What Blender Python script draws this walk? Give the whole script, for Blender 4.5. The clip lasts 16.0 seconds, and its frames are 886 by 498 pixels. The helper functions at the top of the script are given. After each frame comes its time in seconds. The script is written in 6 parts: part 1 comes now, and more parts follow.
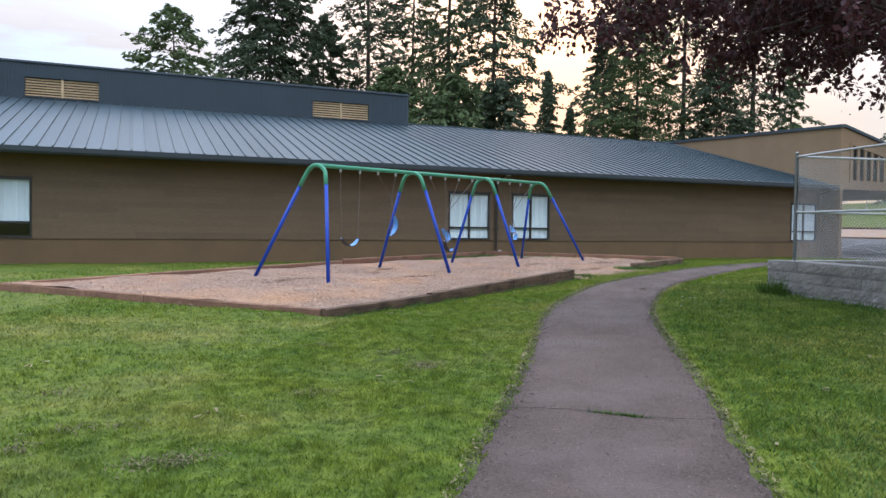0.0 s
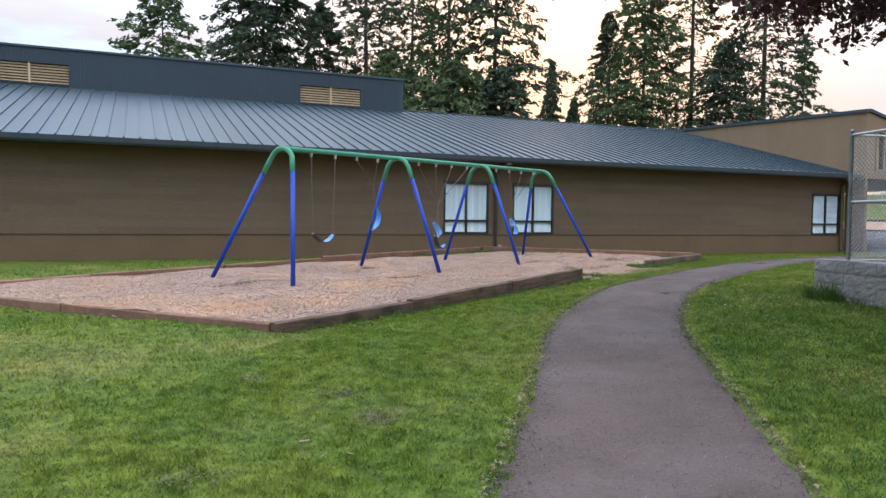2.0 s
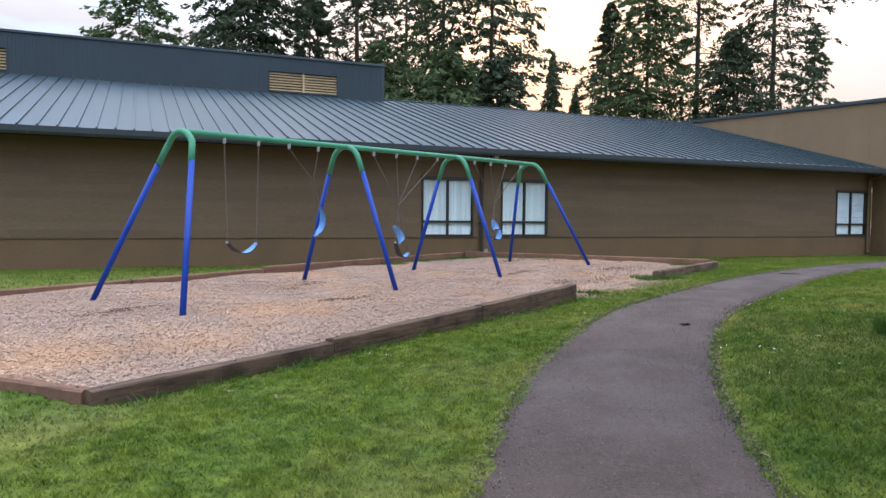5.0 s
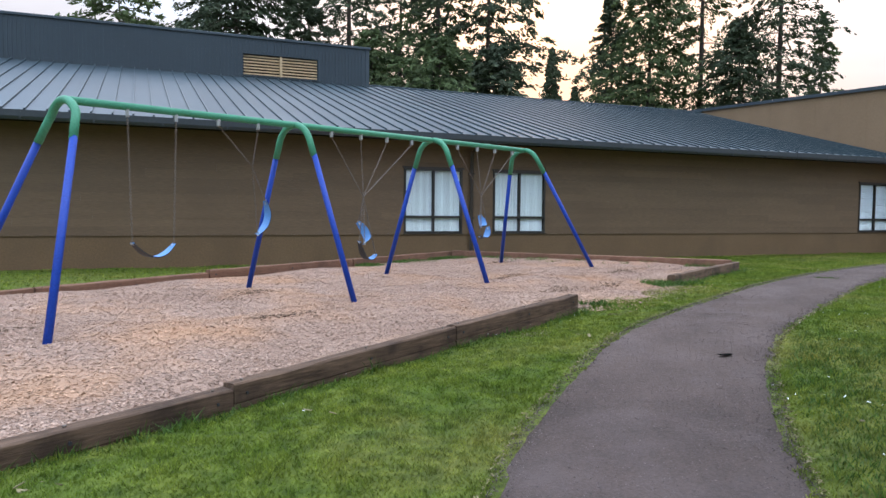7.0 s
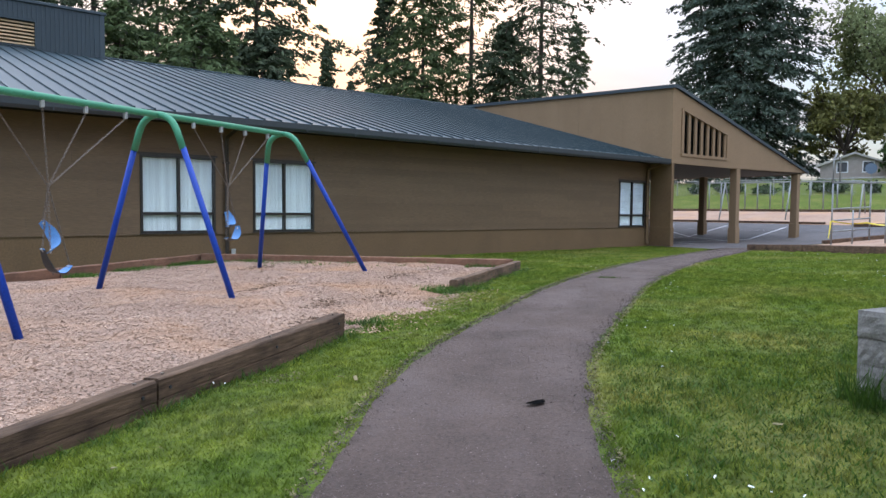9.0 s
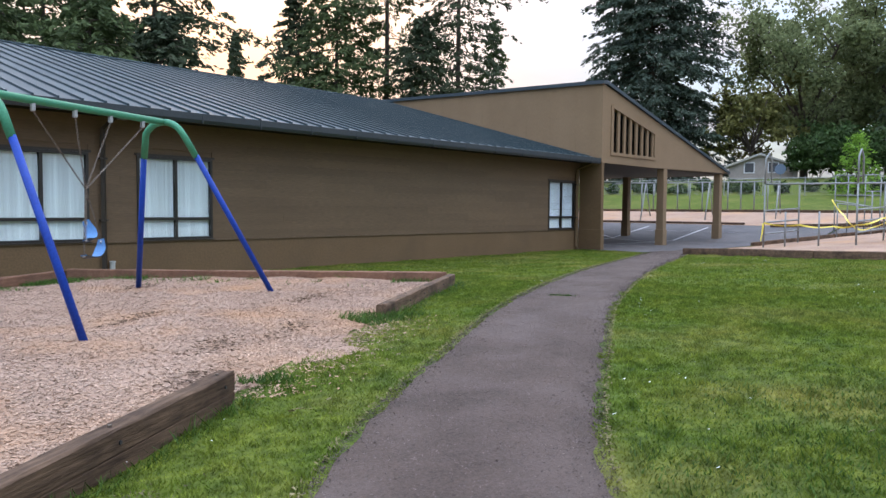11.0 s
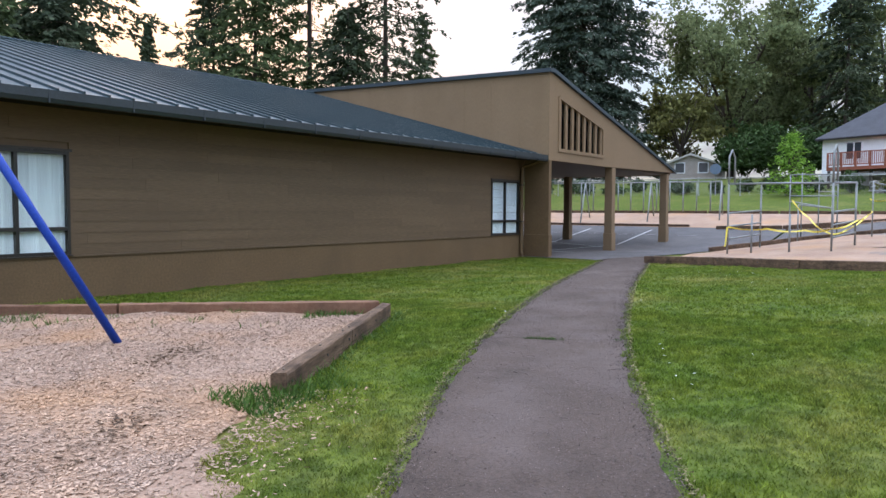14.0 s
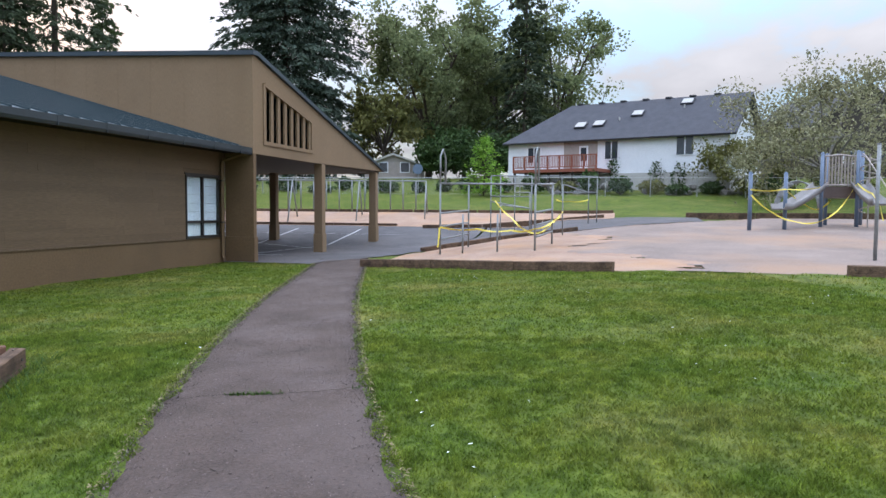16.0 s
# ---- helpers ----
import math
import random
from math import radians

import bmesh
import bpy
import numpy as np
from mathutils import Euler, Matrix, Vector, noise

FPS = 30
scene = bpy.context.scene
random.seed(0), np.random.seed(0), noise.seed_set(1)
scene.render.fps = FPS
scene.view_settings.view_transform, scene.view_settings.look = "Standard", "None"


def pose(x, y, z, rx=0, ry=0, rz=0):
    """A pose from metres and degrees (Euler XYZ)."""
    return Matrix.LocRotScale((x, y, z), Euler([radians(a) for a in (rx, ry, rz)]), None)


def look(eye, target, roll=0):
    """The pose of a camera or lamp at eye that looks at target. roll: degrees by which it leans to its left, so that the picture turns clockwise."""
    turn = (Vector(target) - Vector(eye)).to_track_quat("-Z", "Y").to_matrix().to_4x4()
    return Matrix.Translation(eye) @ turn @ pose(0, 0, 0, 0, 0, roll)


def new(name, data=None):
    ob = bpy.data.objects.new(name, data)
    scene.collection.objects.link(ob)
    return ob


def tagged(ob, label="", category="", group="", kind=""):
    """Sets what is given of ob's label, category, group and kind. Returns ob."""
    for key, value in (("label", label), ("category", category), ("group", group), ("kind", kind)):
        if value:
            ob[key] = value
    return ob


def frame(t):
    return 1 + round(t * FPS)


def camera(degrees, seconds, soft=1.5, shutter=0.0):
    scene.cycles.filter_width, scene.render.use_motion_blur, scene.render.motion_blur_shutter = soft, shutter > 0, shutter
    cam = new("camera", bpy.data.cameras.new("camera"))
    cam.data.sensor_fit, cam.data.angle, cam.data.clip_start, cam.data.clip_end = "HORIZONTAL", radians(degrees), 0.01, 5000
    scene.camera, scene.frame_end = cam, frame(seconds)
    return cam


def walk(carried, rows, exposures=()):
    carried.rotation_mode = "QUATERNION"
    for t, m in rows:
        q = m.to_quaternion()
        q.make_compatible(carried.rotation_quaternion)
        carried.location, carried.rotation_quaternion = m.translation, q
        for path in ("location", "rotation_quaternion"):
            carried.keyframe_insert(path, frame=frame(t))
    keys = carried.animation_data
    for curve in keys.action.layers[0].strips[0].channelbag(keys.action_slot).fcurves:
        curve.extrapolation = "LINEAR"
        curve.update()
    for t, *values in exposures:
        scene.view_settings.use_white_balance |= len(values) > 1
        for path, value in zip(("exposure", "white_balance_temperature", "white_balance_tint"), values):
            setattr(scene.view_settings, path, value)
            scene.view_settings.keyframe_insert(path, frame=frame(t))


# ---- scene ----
cam = camera(63.4, 16.0)
PATH = [
    (0, (-11.418, -25.981, 0.952), (-10.625, -24.145, 0.891), 0.7),
    (0.5, (-11.207, -25.477, 0.966), (-10.415, -23.641, 0.903), 0.6),
    (1, (-10.869, -24.968, 0.953), (-10.081, -23.131, 0.884), 0.6),
    (1.5, (-10.604, -24.477, 0.966), (-9.816, -22.64, 0.892), 0.6),
    (2, (-10.23, -24.016, 0.963), (-9.446, -22.178, 0.882), 0.6),
    (2.5, (-9.91, -23.541, 0.987), (-9.128, -21.702, 0.904), 0.6),
    (3, (-9.554, -23.116, 0.986), (-8.774, -21.276, 0.898), 0.5),
    (3.5, (-9.206, -22.681, 1.023), (-8.43, -20.84, 0.935), 0.5),
    (4, (-8.879, -22.244, 1.057), (-8.102, -20.403, 0.969), 0.5),
    (6.5, (-7.254, -19.833, 1.089), (-6.475, -17.994, 0.995), 0.6),
    (7, (-6.921, -19.287, 1.069), (-6.142, -17.448, 0.968), 0.5),
    (7.5, (-6.645, -18.78, 1.061), (-5.837, -16.954, 0.956), 0.5),
    (8, (-6.296, -18.336, 1.064), (-5.364, -16.57, 0.96), 0.5),
    (8.5, (-5.944, -17.847, 1.081), (-4.85, -16.175, 0.976), 0.5),
    (9, (-5.499, -17.42, 1.08), (-4.202, -15.9, 0.972), 0.5),
    (9.5, (-5.095, -16.917, 1.121), (-3.666, -15.522, 1.013), 0.4),
    (9.7, (-4.963, -16.736, 1.135), (-3.515, -15.36, 1.028), 0.6),
    (12, (-3.333, -14.778, 1.222), (-1.858, -13.432, 1.113), 0.2),
    (12.5, (-2.839, -14.325, 1.19), (-1.345, -12.999, 1.084), -0.0),
    (13, (-2.46, -13.915, 1.233), (-0.917, -12.647, 1.125), 0.2),
    (13.5, (-2.065, -13.584, 1.242), (-0.479, -12.371, 1.131), 0.3),
    (14, (-1.681, -13.293, 1.3), (-0.086, -12.091, 1.193), 0.2),
    (14.5, (-1.253, -12.922, 1.299), (0.439, -11.86, 1.198), 0.1),
    (15, (-0.749, -12.635, 1.316), (1.108, -11.901, 1.213), 0.4),
    (15.5, (-0.366, -12.428, 1.351), (1.56, -11.902, 1.244), 0.3),
    (16, (0.169, -12.232, 1.367), (2.108, -11.757, 1.257), 0.4),
]
walk(cam, [(t, look(eye, target, roll)) for t, eye, target, roll in PATH])

# ---------------------------------------------------------------- world and light
SUN_DIR = Vector((0.50, 0.80, 0.15)).normalized()
world = bpy.data.worlds.new("evening_sky")
scene.world = world
world.use_nodes = True
wt = world.node_tree
wt.nodes.clear()


def wnode(kind, **kw):
    n = wt.nodes.new(kind)
    for k, v in kw.items():
        n.inputs[k].default_value = v
    return n


def wmath(op, a, b=None, clamp=False):
    n = wt.nodes.new("ShaderNodeMath")
    n.operation, n.use_clamp = op, clamp
    for i, v in enumerate((a, b)):
        if v is None:
            continue
        if isinstance(v, (int, float)):
            n.inputs[i].default_value = v
        else:
            wt.links.new(v, n.inputs[i])
    return n.outputs[0]


def wmix(fac, a, b):
    n = wt.nodes.new("ShaderNodeMix")
    n.data_type = "RGBA"
    for i, v in ((0, fac), (6, a), (7, b)):
        if isinstance(v, (int, float)):
            n.inputs[i].default_value = v
        elif isinstance(v, tuple):
            n.inputs[i].default_value = (*v, 1)
        else:
            wt.links.new(v, n.inputs[i])
    return n.outputs[2]


sky = wt.nodes.new("ShaderNodeTexSky")
sky.sky_type, sky.sun_disc = "NISHITA", False
sky.sun_elevation, sky.sun_rotation = math.asin(SUN_DIR.z), math.atan2(SUN_DIR.x, SUN_DIR.y)
coord = wt.nodes.new("ShaderNodeTexCoord")
sep = wt.nodes.new("ShaderNodeSeparateXYZ")
wt.links.new(coord.outputs["Generated"], sep.inputs[0])
up = wmath("MAXIMUM", sep.outputs[2], 0.0)
# cloud sheet: direction flattened on a plane above
flat = wt.nodes.new("ShaderNodeCombineXYZ")
den = wmath("ADD", up, 0.12)
wt.links.new(wmath("DIVIDE", sep.outputs[0], den), flat.inputs[0])
wt.links.new(wmath("MULTIPLY", wmath("DIVIDE", sep.outputs[1], den), 1.6), flat.inputs[1])
cl = wnode("ShaderNodeTexNoise", Scale=0.85, Detail=6.0, Roughness=0.55)
wt.links.new(flat.outputs[0], cl.inputs["Vector"])
cover = wmath("MULTIPLY", wmath("SUBTRACT", cl.outputs["Fac"], 0.40), 6.0, True)
# sunset side
sd = wt.nodes.new("ShaderNodeVectorMath")
sd.operation = "DOT_PRODUCT"
wt.links.new(coord.outputs["Generated"], sd.inputs[0])
sd.inputs[1].default_value = Vector((SUN_DIR.x, SUN_DIR.y, 0.16)).normalized()
glow = wmath("POWER", wmath("MAXIMUM", sd.outputs["Value"], 0.0), 26.0)
wide = wmath("POWER", wmath("MAXIMUM", sd.outputs["Value"], 0.0), 4.0)
cloud = wmix(wide, (0.62, 0.64, 0.72), (0.76, 0.71, 0.78))
shade = wmix(wmath("MULTIPLY", wmath("SUBTRACT", cl.outputs["Fac"], 0.3), 1.8, True), cloud, (0.98, 0.97, 1.05))
blue = wmix(0.15, (0.40, 0.60, 0.95), sky.outputs[0])
lay = wmix(wmath("MAXIMUM", cover, wide), blue, shade)
warm = wmix(wmath("MULTIPLY", glow, 0.9), lay, (2.15, 1.42, 0.92))
# an overcast sky is brightest overhead
lift = wmath("ADD", 0.54, wmath("MULTIPLY", wmath("POWER", up, 1.5), 4.85))
gain = wt.nodes.new("ShaderNodeVectorMath")
gain.operation = "SCALE"
wt.links.new(warm, gain.inputs[0])
wt.links.new(lift, gain.inputs["Scale"])
bg = wt.nodes.new("ShaderNodeBackground")
wt.links.new(gain.outputs[0], bg.inputs[0])
bg.inputs[1].default_value = 1.0
wo = wt.nodes.new("ShaderNodeOutputWorld")
wt.links.new(bg.outputs[0], wo.inputs[0])

sun = new("sun", bpy.data.lights.new("sun", "SUN"))
sun.data.energy, sun.data.angle, sun.data.color = 0.5, radians(12), (1.0, 0.86, 0.7)
sun.matrix_world = look(SUN_DIR * 60, (0, 0, 0))


# ---------------------------------------------------------------- materials
def material(name, dark, light, rough=0.8, scale=6.0, fine=60.0, bump=0.3, bump_scale=None, metal=0.0, spec=0.5,
             random_tint=0.0, island=0.0, stain=None, stain_scale=0.7, stain_amount=0.5, stretch=(1, 1, 1), translucent=0.0, turn=None):
    """Two scales of noise between two colours, fine relief, stains, and a tint per piece."""
    m = bpy.data.materials.new(name)
    m.use_nodes = True
    t = m.node_tree
    p = t.nodes["Principled BSDF"]

    def n(kind, **kw):
        o = t.nodes.new(kind)
        for k, v in kw.items():
            o.inputs[k].default_value = v
        return o

    def mixc(fac, a, b, blend="MIX"):
        o = t.nodes.new("ShaderNodeMix")
        o.data_type, o.blend_type = "RGBA", blend
        for i, v in ((0, fac), (6, a), (7, b)):
            if isinstance(v, (int, float)):
                o.inputs[i].default_value = v
            elif isinstance(v, tuple):
                o.inputs[i].default_value = (*v, 1)
            else:
                t.links.new(v, o.inputs[i])
        return o.outputs[2]

    def ramp(v, lo, hi):
        o = t.nodes.new("ShaderNodeMapRange")
        o.inputs[1].default_value, o.inputs[2].default_value = lo, hi
        t.links.new(v, o.inputs[0])
        return o.outputs[0]

    geo = n("ShaderNodeNewGeometry")
    mp = n("ShaderNodeMapping")
    mp.inputs["Scale"].default_value = stretch
    if turn is not None:
        mp.vector_type = "TEXTURE"
        mp.inputs["Rotation"].default_value = (0, 0, radians(turn))
        mp.inputs["Scale"].default_value = tuple(1 / c for c in stretch)
    t.links.new(geo.outputs["Position"], mp.inputs[0])
    vec = mp.outputs[0]
    big = n("ShaderNodeTexNoise", Scale=scale, Detail=4.0, Roughness=0.6)
    small = n("ShaderNodeTexNoise", Scale=fine, Detail=3.0, Roughness=0.65)
    for o in (big, small):
        t.links.new(vec, o.inputs["Vector"])
    col = mixc(ramp(big.outputs["Fac"], 0.3, 0.7), dark, light)
    col = mixc(0.4, col, mixc(ramp(small.outputs["Fac"], 0.3, 0.7), tuple(c * 0.6 for c in dark), tuple(c * 1.25 for c in light)))
    if stain:
        st = n("ShaderNodeTexNoise", Scale=stain_scale, Detail=5.0, Roughness=0.6)
        t.links.new(geo.outputs["Position"], st.inputs["Vector"])
        f = t.nodes.new("ShaderNodeMath")
        f.operation = "MULTIPLY"
        t.links.new(ramp(st.outputs["Fac"], 0.48, 0.68), f.inputs[0])
        f.inputs[1].default_value = stain_amount
        col = mixc(f.outputs[0], col, stain)
    for amount, src in ((random_tint, n("ShaderNodeObjectInfo").outputs["Random"]), (island, geo.outputs["Random Per Island"])):
        if amount:
            hsv = n("ShaderNodeHueSaturation")
            o = t.nodes.new("ShaderNodeMapRange")
            o.inputs[3].default_value, o.inputs[4].default_value = 1 - amount, 1 + amount
            t.links.new(src, o.inputs[0])
            t.links.new(o.outputs[0], hsv.inputs["Value"])
            t.links.new(col, hsv.inputs["Color"])
            col = hsv.outputs[0]
    t.links.new(col, p.inputs["Base Color"])
    p.inputs["Roughness"].default_value, p.inputs["Metallic"].default_value = rough, metal
    p.inputs["Specular IOR Level"].default_value = spec
    if bump:
        b = n("ShaderNodeBump", Strength=bump, Distance=0.01)
        bn = n("ShaderNodeTexNoise", Scale=bump_scale or fine, Detail=4.0, Roughness=0.7)
        t.links.new(vec, bn.inputs["Vector"])
        t.links.new(bn.outputs["Fac"], b.inputs["Height"])
        t.links.new(b.outputs[0], p.inputs["Normal"])
    if translucent:
        tr = n("ShaderNodeBsdfTranslucent")
        t.links.new(col, tr.inputs[0])
        ms = n("ShaderNodeMixShader", Fac=translucent)
        t.links.new(p.outputs[0], ms.inputs[1])
        t.links.new(tr.outputs[0], ms.inputs[2])
        t.links.new(ms.outputs[0], t.nodes["Material Output"].inputs[0])
    return m


def glass_material(name):
    m = bpy.data.materials.new(name)
    m.use_nodes = True
    t = m.node_tree
    p = t.nodes["Principled BSDF"]
    p.inputs["Base Color"].default_value = (0.9, 0.95, 0.95, 1)
    p.inputs["Roughness"].default_value = 0.03
    p.inputs["Transmission Weight"].default_value = 1.0
    p.inputs["IOR"].default_value = 1.35
    return m


def lawn_material(name, gain, translucent, island):
    """Turf: broad dry and lush patches, tufts a hand wide, fine speckle."""
    m = material(name, (0.048, 0.074, 0.010), (0.145, 0.180, 0.030), 0.85, 5.5, 38, 0.9 if not island else 0, 42, spec=0.12, island=island,
                 stain=(0.205, 0.185, 0.060), stain_scale=0.42, stain_amount=0.6, translucent=translucent)
    t = m.node_tree
    p = t.nodes["Principled BSDF"]
    src = p.inputs["Base Color"].links[0].from_socket
    geo = t.nodes.new("ShaderNodeNewGeometry")
    for scale, lo, hi, dark, pale in ((1.3, 0.36, 0.64, (0.78, 0.88, 0.82), (1.10, 1.05, 1.0)), (9.0, 0.36, 0.60, (0.60, 0.66, 0.62), (1.08, 1.08, 1.05))):
        n = t.nodes.new("ShaderNodeTexNoise")
        n.inputs["Scale"].default_value, n.inputs["Detail"].default_value = scale, 3.0
        t.links.new(geo.outputs["Position"], n.inputs["Vector"])
        k = t.nodes.new("ShaderNodeMapRange")
        k.inputs[1].default_value, k.inputs[2].default_value = lo, hi
        t.links.new(n.outputs["Fac"], k.inputs[0])
        tint = t.nodes.new("ShaderNodeMix")
        tint.data_type = "RGBA"
        t.links.new(k.outputs[0], tint.inputs[0])
        tint.inputs[6].default_value, tint.inputs[7].default_value = (*(c * gain for c in dark), 1), (*(c * gain for c in pale), 1)
        mul = t.nodes.new("ShaderNodeMix")
        mul.data_type, mul.blend_type = "RGBA", "MULTIPLY"
        mul.inputs[0].default_value = 1.0
        t.links.new(src, mul.inputs[6])
        t.links.new(tint.outputs[2], mul.inputs[7])
        src = mul.outputs[2]
    t.links.new(src, p.inputs["Base Color"])
    for n in t.nodes:
        if n.bl_idname == "ShaderNodeBsdfTranslucent":
            t.links.new(src, n.inputs[0])
    return m


GRASS = lawn_material("lawn_soil", 0.96, 0.0, 0.0)
BLADE = lawn_material("grass_blade", 1.24, 0.4, 0.35)
TALL = material("tall_grass", (0.026, 0.066, 0.009), (0.085, 0.155, 0.022), 0.6, 3, 20, 0, spec=0.3, island=0.35, translucent=0.25)
STRAW = material("dry_clippings", (0.11, 0.095, 0.04), (0.24, 0.20, 0.10), 0.9, 8, 60, 0, island=0.3)
SOIL = material("dry_soil_and_thatch", (0.06, 0.052, 0.026), (0.20, 0.165, 0.09), 0.95, 8, 60, 0, island=0.4)
ASPHALT = material("worn_asphalt", (0.042, 0.029, 0.023), (0.110, 0.079, 0.066), 0.95, 1.2, 40, 1.0, 45, spec=0.3,
                   stain=(0.138, 0.106, 0.097), stain_scale=0.8, stain_amount=0.5)
COURT = material("court_asphalt", (0.058, 0.053, 0.056), (0.098, 0.09, 0.092), 0.85, 0.8, 90, 0.5, 90,
                 stain=(0.14, 0.128, 0.126), stain_scale=0.4, stain_amount=0.4)
PEBBLE = material("path_grit", (0.032, 0.024, 0.021), (0.20, 0.155, 0.138), 0.9, 5, 60, 0, island=0.5)
PEBBLE_DARK = material("path_edge_grit", (0.030, 0.021, 0.018), (0.085, 0.062, 0.055), 0.9, 5, 60, 0, island=0.5)
CHIPS = material("bark_chip_bed", (0.24, 0.150, 0.107), (0.41, 0.285, 0.212), 0.95, 0.9, 38, 1.0, 42, spec=0.2,
                 stain=(0.44, 0.25, 0.13), stain_scale=0.5, stain_amount=0.6)
CHIP = material("bark_chip", (0.25, 0.165, 0.122), (0.47, 0.335, 0.255), 0.9, 0.7, 30, 0, spec=0.2, island=0.36,
                stain=(0.52, 0.30, 0.165), stain_scale=0.5, stain_amount=0.6)
GRAVEL = material("grey_gravel_chips", (0.165, 0.128, 0.110), (0.30, 0.235, 0.200), 0.95, 0.5, 30, 0.9, 30, spec=0.2,
                  stain=(0.34, 0.215, 0.14), stain_scale=0.22, stain_amount=0.7)
TIMBER = material("weathered_timber", (0.036, 0.022, 0.015), (0.175, 0.112, 0.074), 0.9, 3.0, 11, 1.0, 9, spec=0.2, random_tint=0.25,
                  stain=(0.03, 0.02, 0.015), stain_scale=2.2, stain_amount=0.7, stretch=(0.35, 4, 4), turn=29.6)
TIMBER_RED = material("reddish_timber", (0.15, 0.075, 0.048), (0.26, 0.145, 0.095), 0.9, 3.0, 40, 0.8, 30, spec=0.2, random_tint=0.2,
                      stain=(0.09, 0.05, 0.035), stain_scale=1.6, stain_amount=0.6, stretch=(0.35, 4, 4), turn=29.6)
SIDING = material("brown_lap_siding", (0.116, 0.073, 0.039), (0.158, 0.100, 0.054), 0.6, 1.2, 22, 0.25, 14, spec=0.35, random_tint=0.08,
                  stain=(0.118, 0.074, 0.04), stain_scale=0.5, stain_amount=0.5, stretch=(0.25, 1, 3))
SKIRT = material("brown_foundation_paint", (0.135, 0.082, 0.040), (0.165, 0.102, 0.052), 0.75, 0.7, 25, 0.3, 20, spec=0.3,
                 stain=(0.10, 0.064, 0.035), stain_scale=0.5, stain_amount=0.5)
STUCCO = material("tan_painted_panel", (0.215, 0.142, 0.080), (0.250, 0.168, 0.098), 0.8, 0.5, 30, 0.25, 26, spec=0.3,
                  stain=(0.185, 0.122, 0.07), stain_scale=0.35, stain_amount=0.5, stretch=(2, 2, 0.3))
TRIM_BROWN = material("dark_brown_trim", (0.028, 0.019, 0.014), (0.042, 0.03, 0.022), 0.5, 3, 40, 0.1)
SOFFIT = material("brown_soffit", (0.075, 0.05, 0.032), (0.1, 0.068, 0.043), 0.7, 2, 30, 0.15)
# near-black copy of the soffit: shade under the overhang put into the colour
EAVE_SHADE = material("near_black_soffit", (0.012, 0.009, 0.007), (0.022, 0.016, 0.012), 0.8, 2, 30, 0.15, spec=0.2)
ROOF = material("teal_metal_roof", (0.028, 0.047, 0.057), (0.040, 0.063, 0.075), 0.46, 0.5, 30, 0.06, 4, metal=0.2, spec=0.5, random_tint=0.12)
ROOF_RIB = material("teal_roof_seam", (0.022, 0.042, 0.052), (0.034, 0.06, 0.07), 0.4, 0.8, 30, 0.05, metal=0.2)
CLAD = material("slate_blue_cladding", (0.027, 0.041, 0.053), (0.037, 0.055, 0.068), 0.5, 0.5, 30, 0.06, 6, metal=0.1, random_tint=0.06)
GUTTER = material("dark_gutter", (0.018, 0.024, 0.028), (0.03, 0.038, 0.044), 0.4, 1.5, 30, 0.05)
LOUVRE = material("tan_louvre_paint", (0.44, 0.30, 0.17), (0.58, 0.42, 0.25), 0.7, 3, 30, 0.15)
BLUE = material("blue_powder_coat", (0.005, 0.034, 0.25), (0.009, 0.050, 0.32), 0.5, 3, 50, 0.08, spec=0.25)
GREEN = material("green_powder_coat", (0.045, 0.215, 0.12), (0.062, 0.27, 0.155), 0.5, 3, 50, 0.08, spec=0.3)
SEAT = material("blue_rubber_seat", (0.05, 0.17, 0.42), (0.10, 0.28, 0.58), 0.5, 6, 60, 0.1)
SEAT_DARK = material("black_rubber_underside", (0.012, 0.013, 0.016), (0.025, 0.026, 0.03), 0.6, 6, 60, 0.1)
STEEL = material("galvanised_steel", (0.30, 0.31, 0.31), (0.46, 0.47, 0.47), 0.45, 6, 60, 0.08, metal=0.75)
OLDSTEEL = material("worn_grey_pipe", (0.16, 0.17, 0.175), (0.30, 0.31, 0.31), 0.55, 4, 40, 0.1, metal=0.4)
RUST = material("rusted_chain", (0.10, 0.075, 0.055), (0.22, 0.18, 0.15), 0.6, 20, 90, 0.1, metal=0.5)
FRAME = material("dark_bronze_frame", (0.016, 0.013, 0.011), (0.028, 0.022, 0.018), 0.4, 3, 40, 0.05)
BLIND = material("pale_window_blind", (0.80, 0.82, 0.80), (0.84, 0.86, 0.84), 0.8, 1.5, 3, 0, random_tint=0.02, stretch=(5, 1, 0.05))
PAPER = material("white_paper", (0.72, 0.74, 0.76), (0.85, 0.86, 0.88), 0.9, 3, 30, 0.1, random_tint=0.06)
GLASS = glass_material("window_glass")
BLOCK = material("split_face_concrete", (0.13, 0.122, 0.112), (0.28, 0.265, 0.245), 0.95, 6, 45, 1.0, 28, spec=0.2, random_tint=0.15,
                 stain=(0.05, 0.05, 0.045), stain_scale=1.5, stain_amount=0.6)
MORTAR = material("block_core", (0.10, 0.098, 0.09), (0.14, 0.135, 0.125), 0.95, 6, 45, 0.5)
BARK = material("brown_bark", (0.035, 0.026, 0.020), (0.085, 0.065, 0.05), 0.95, 3, 20, 0.9, 14, stretch=(3, 3, 0.5))
PALEBARK = material("grey_bark", (0.10, 0.09, 0.08), (0.2, 0.185, 0.165), 0.95, 3, 20, 0.6, 14, stretch=(3, 3, 0.5))
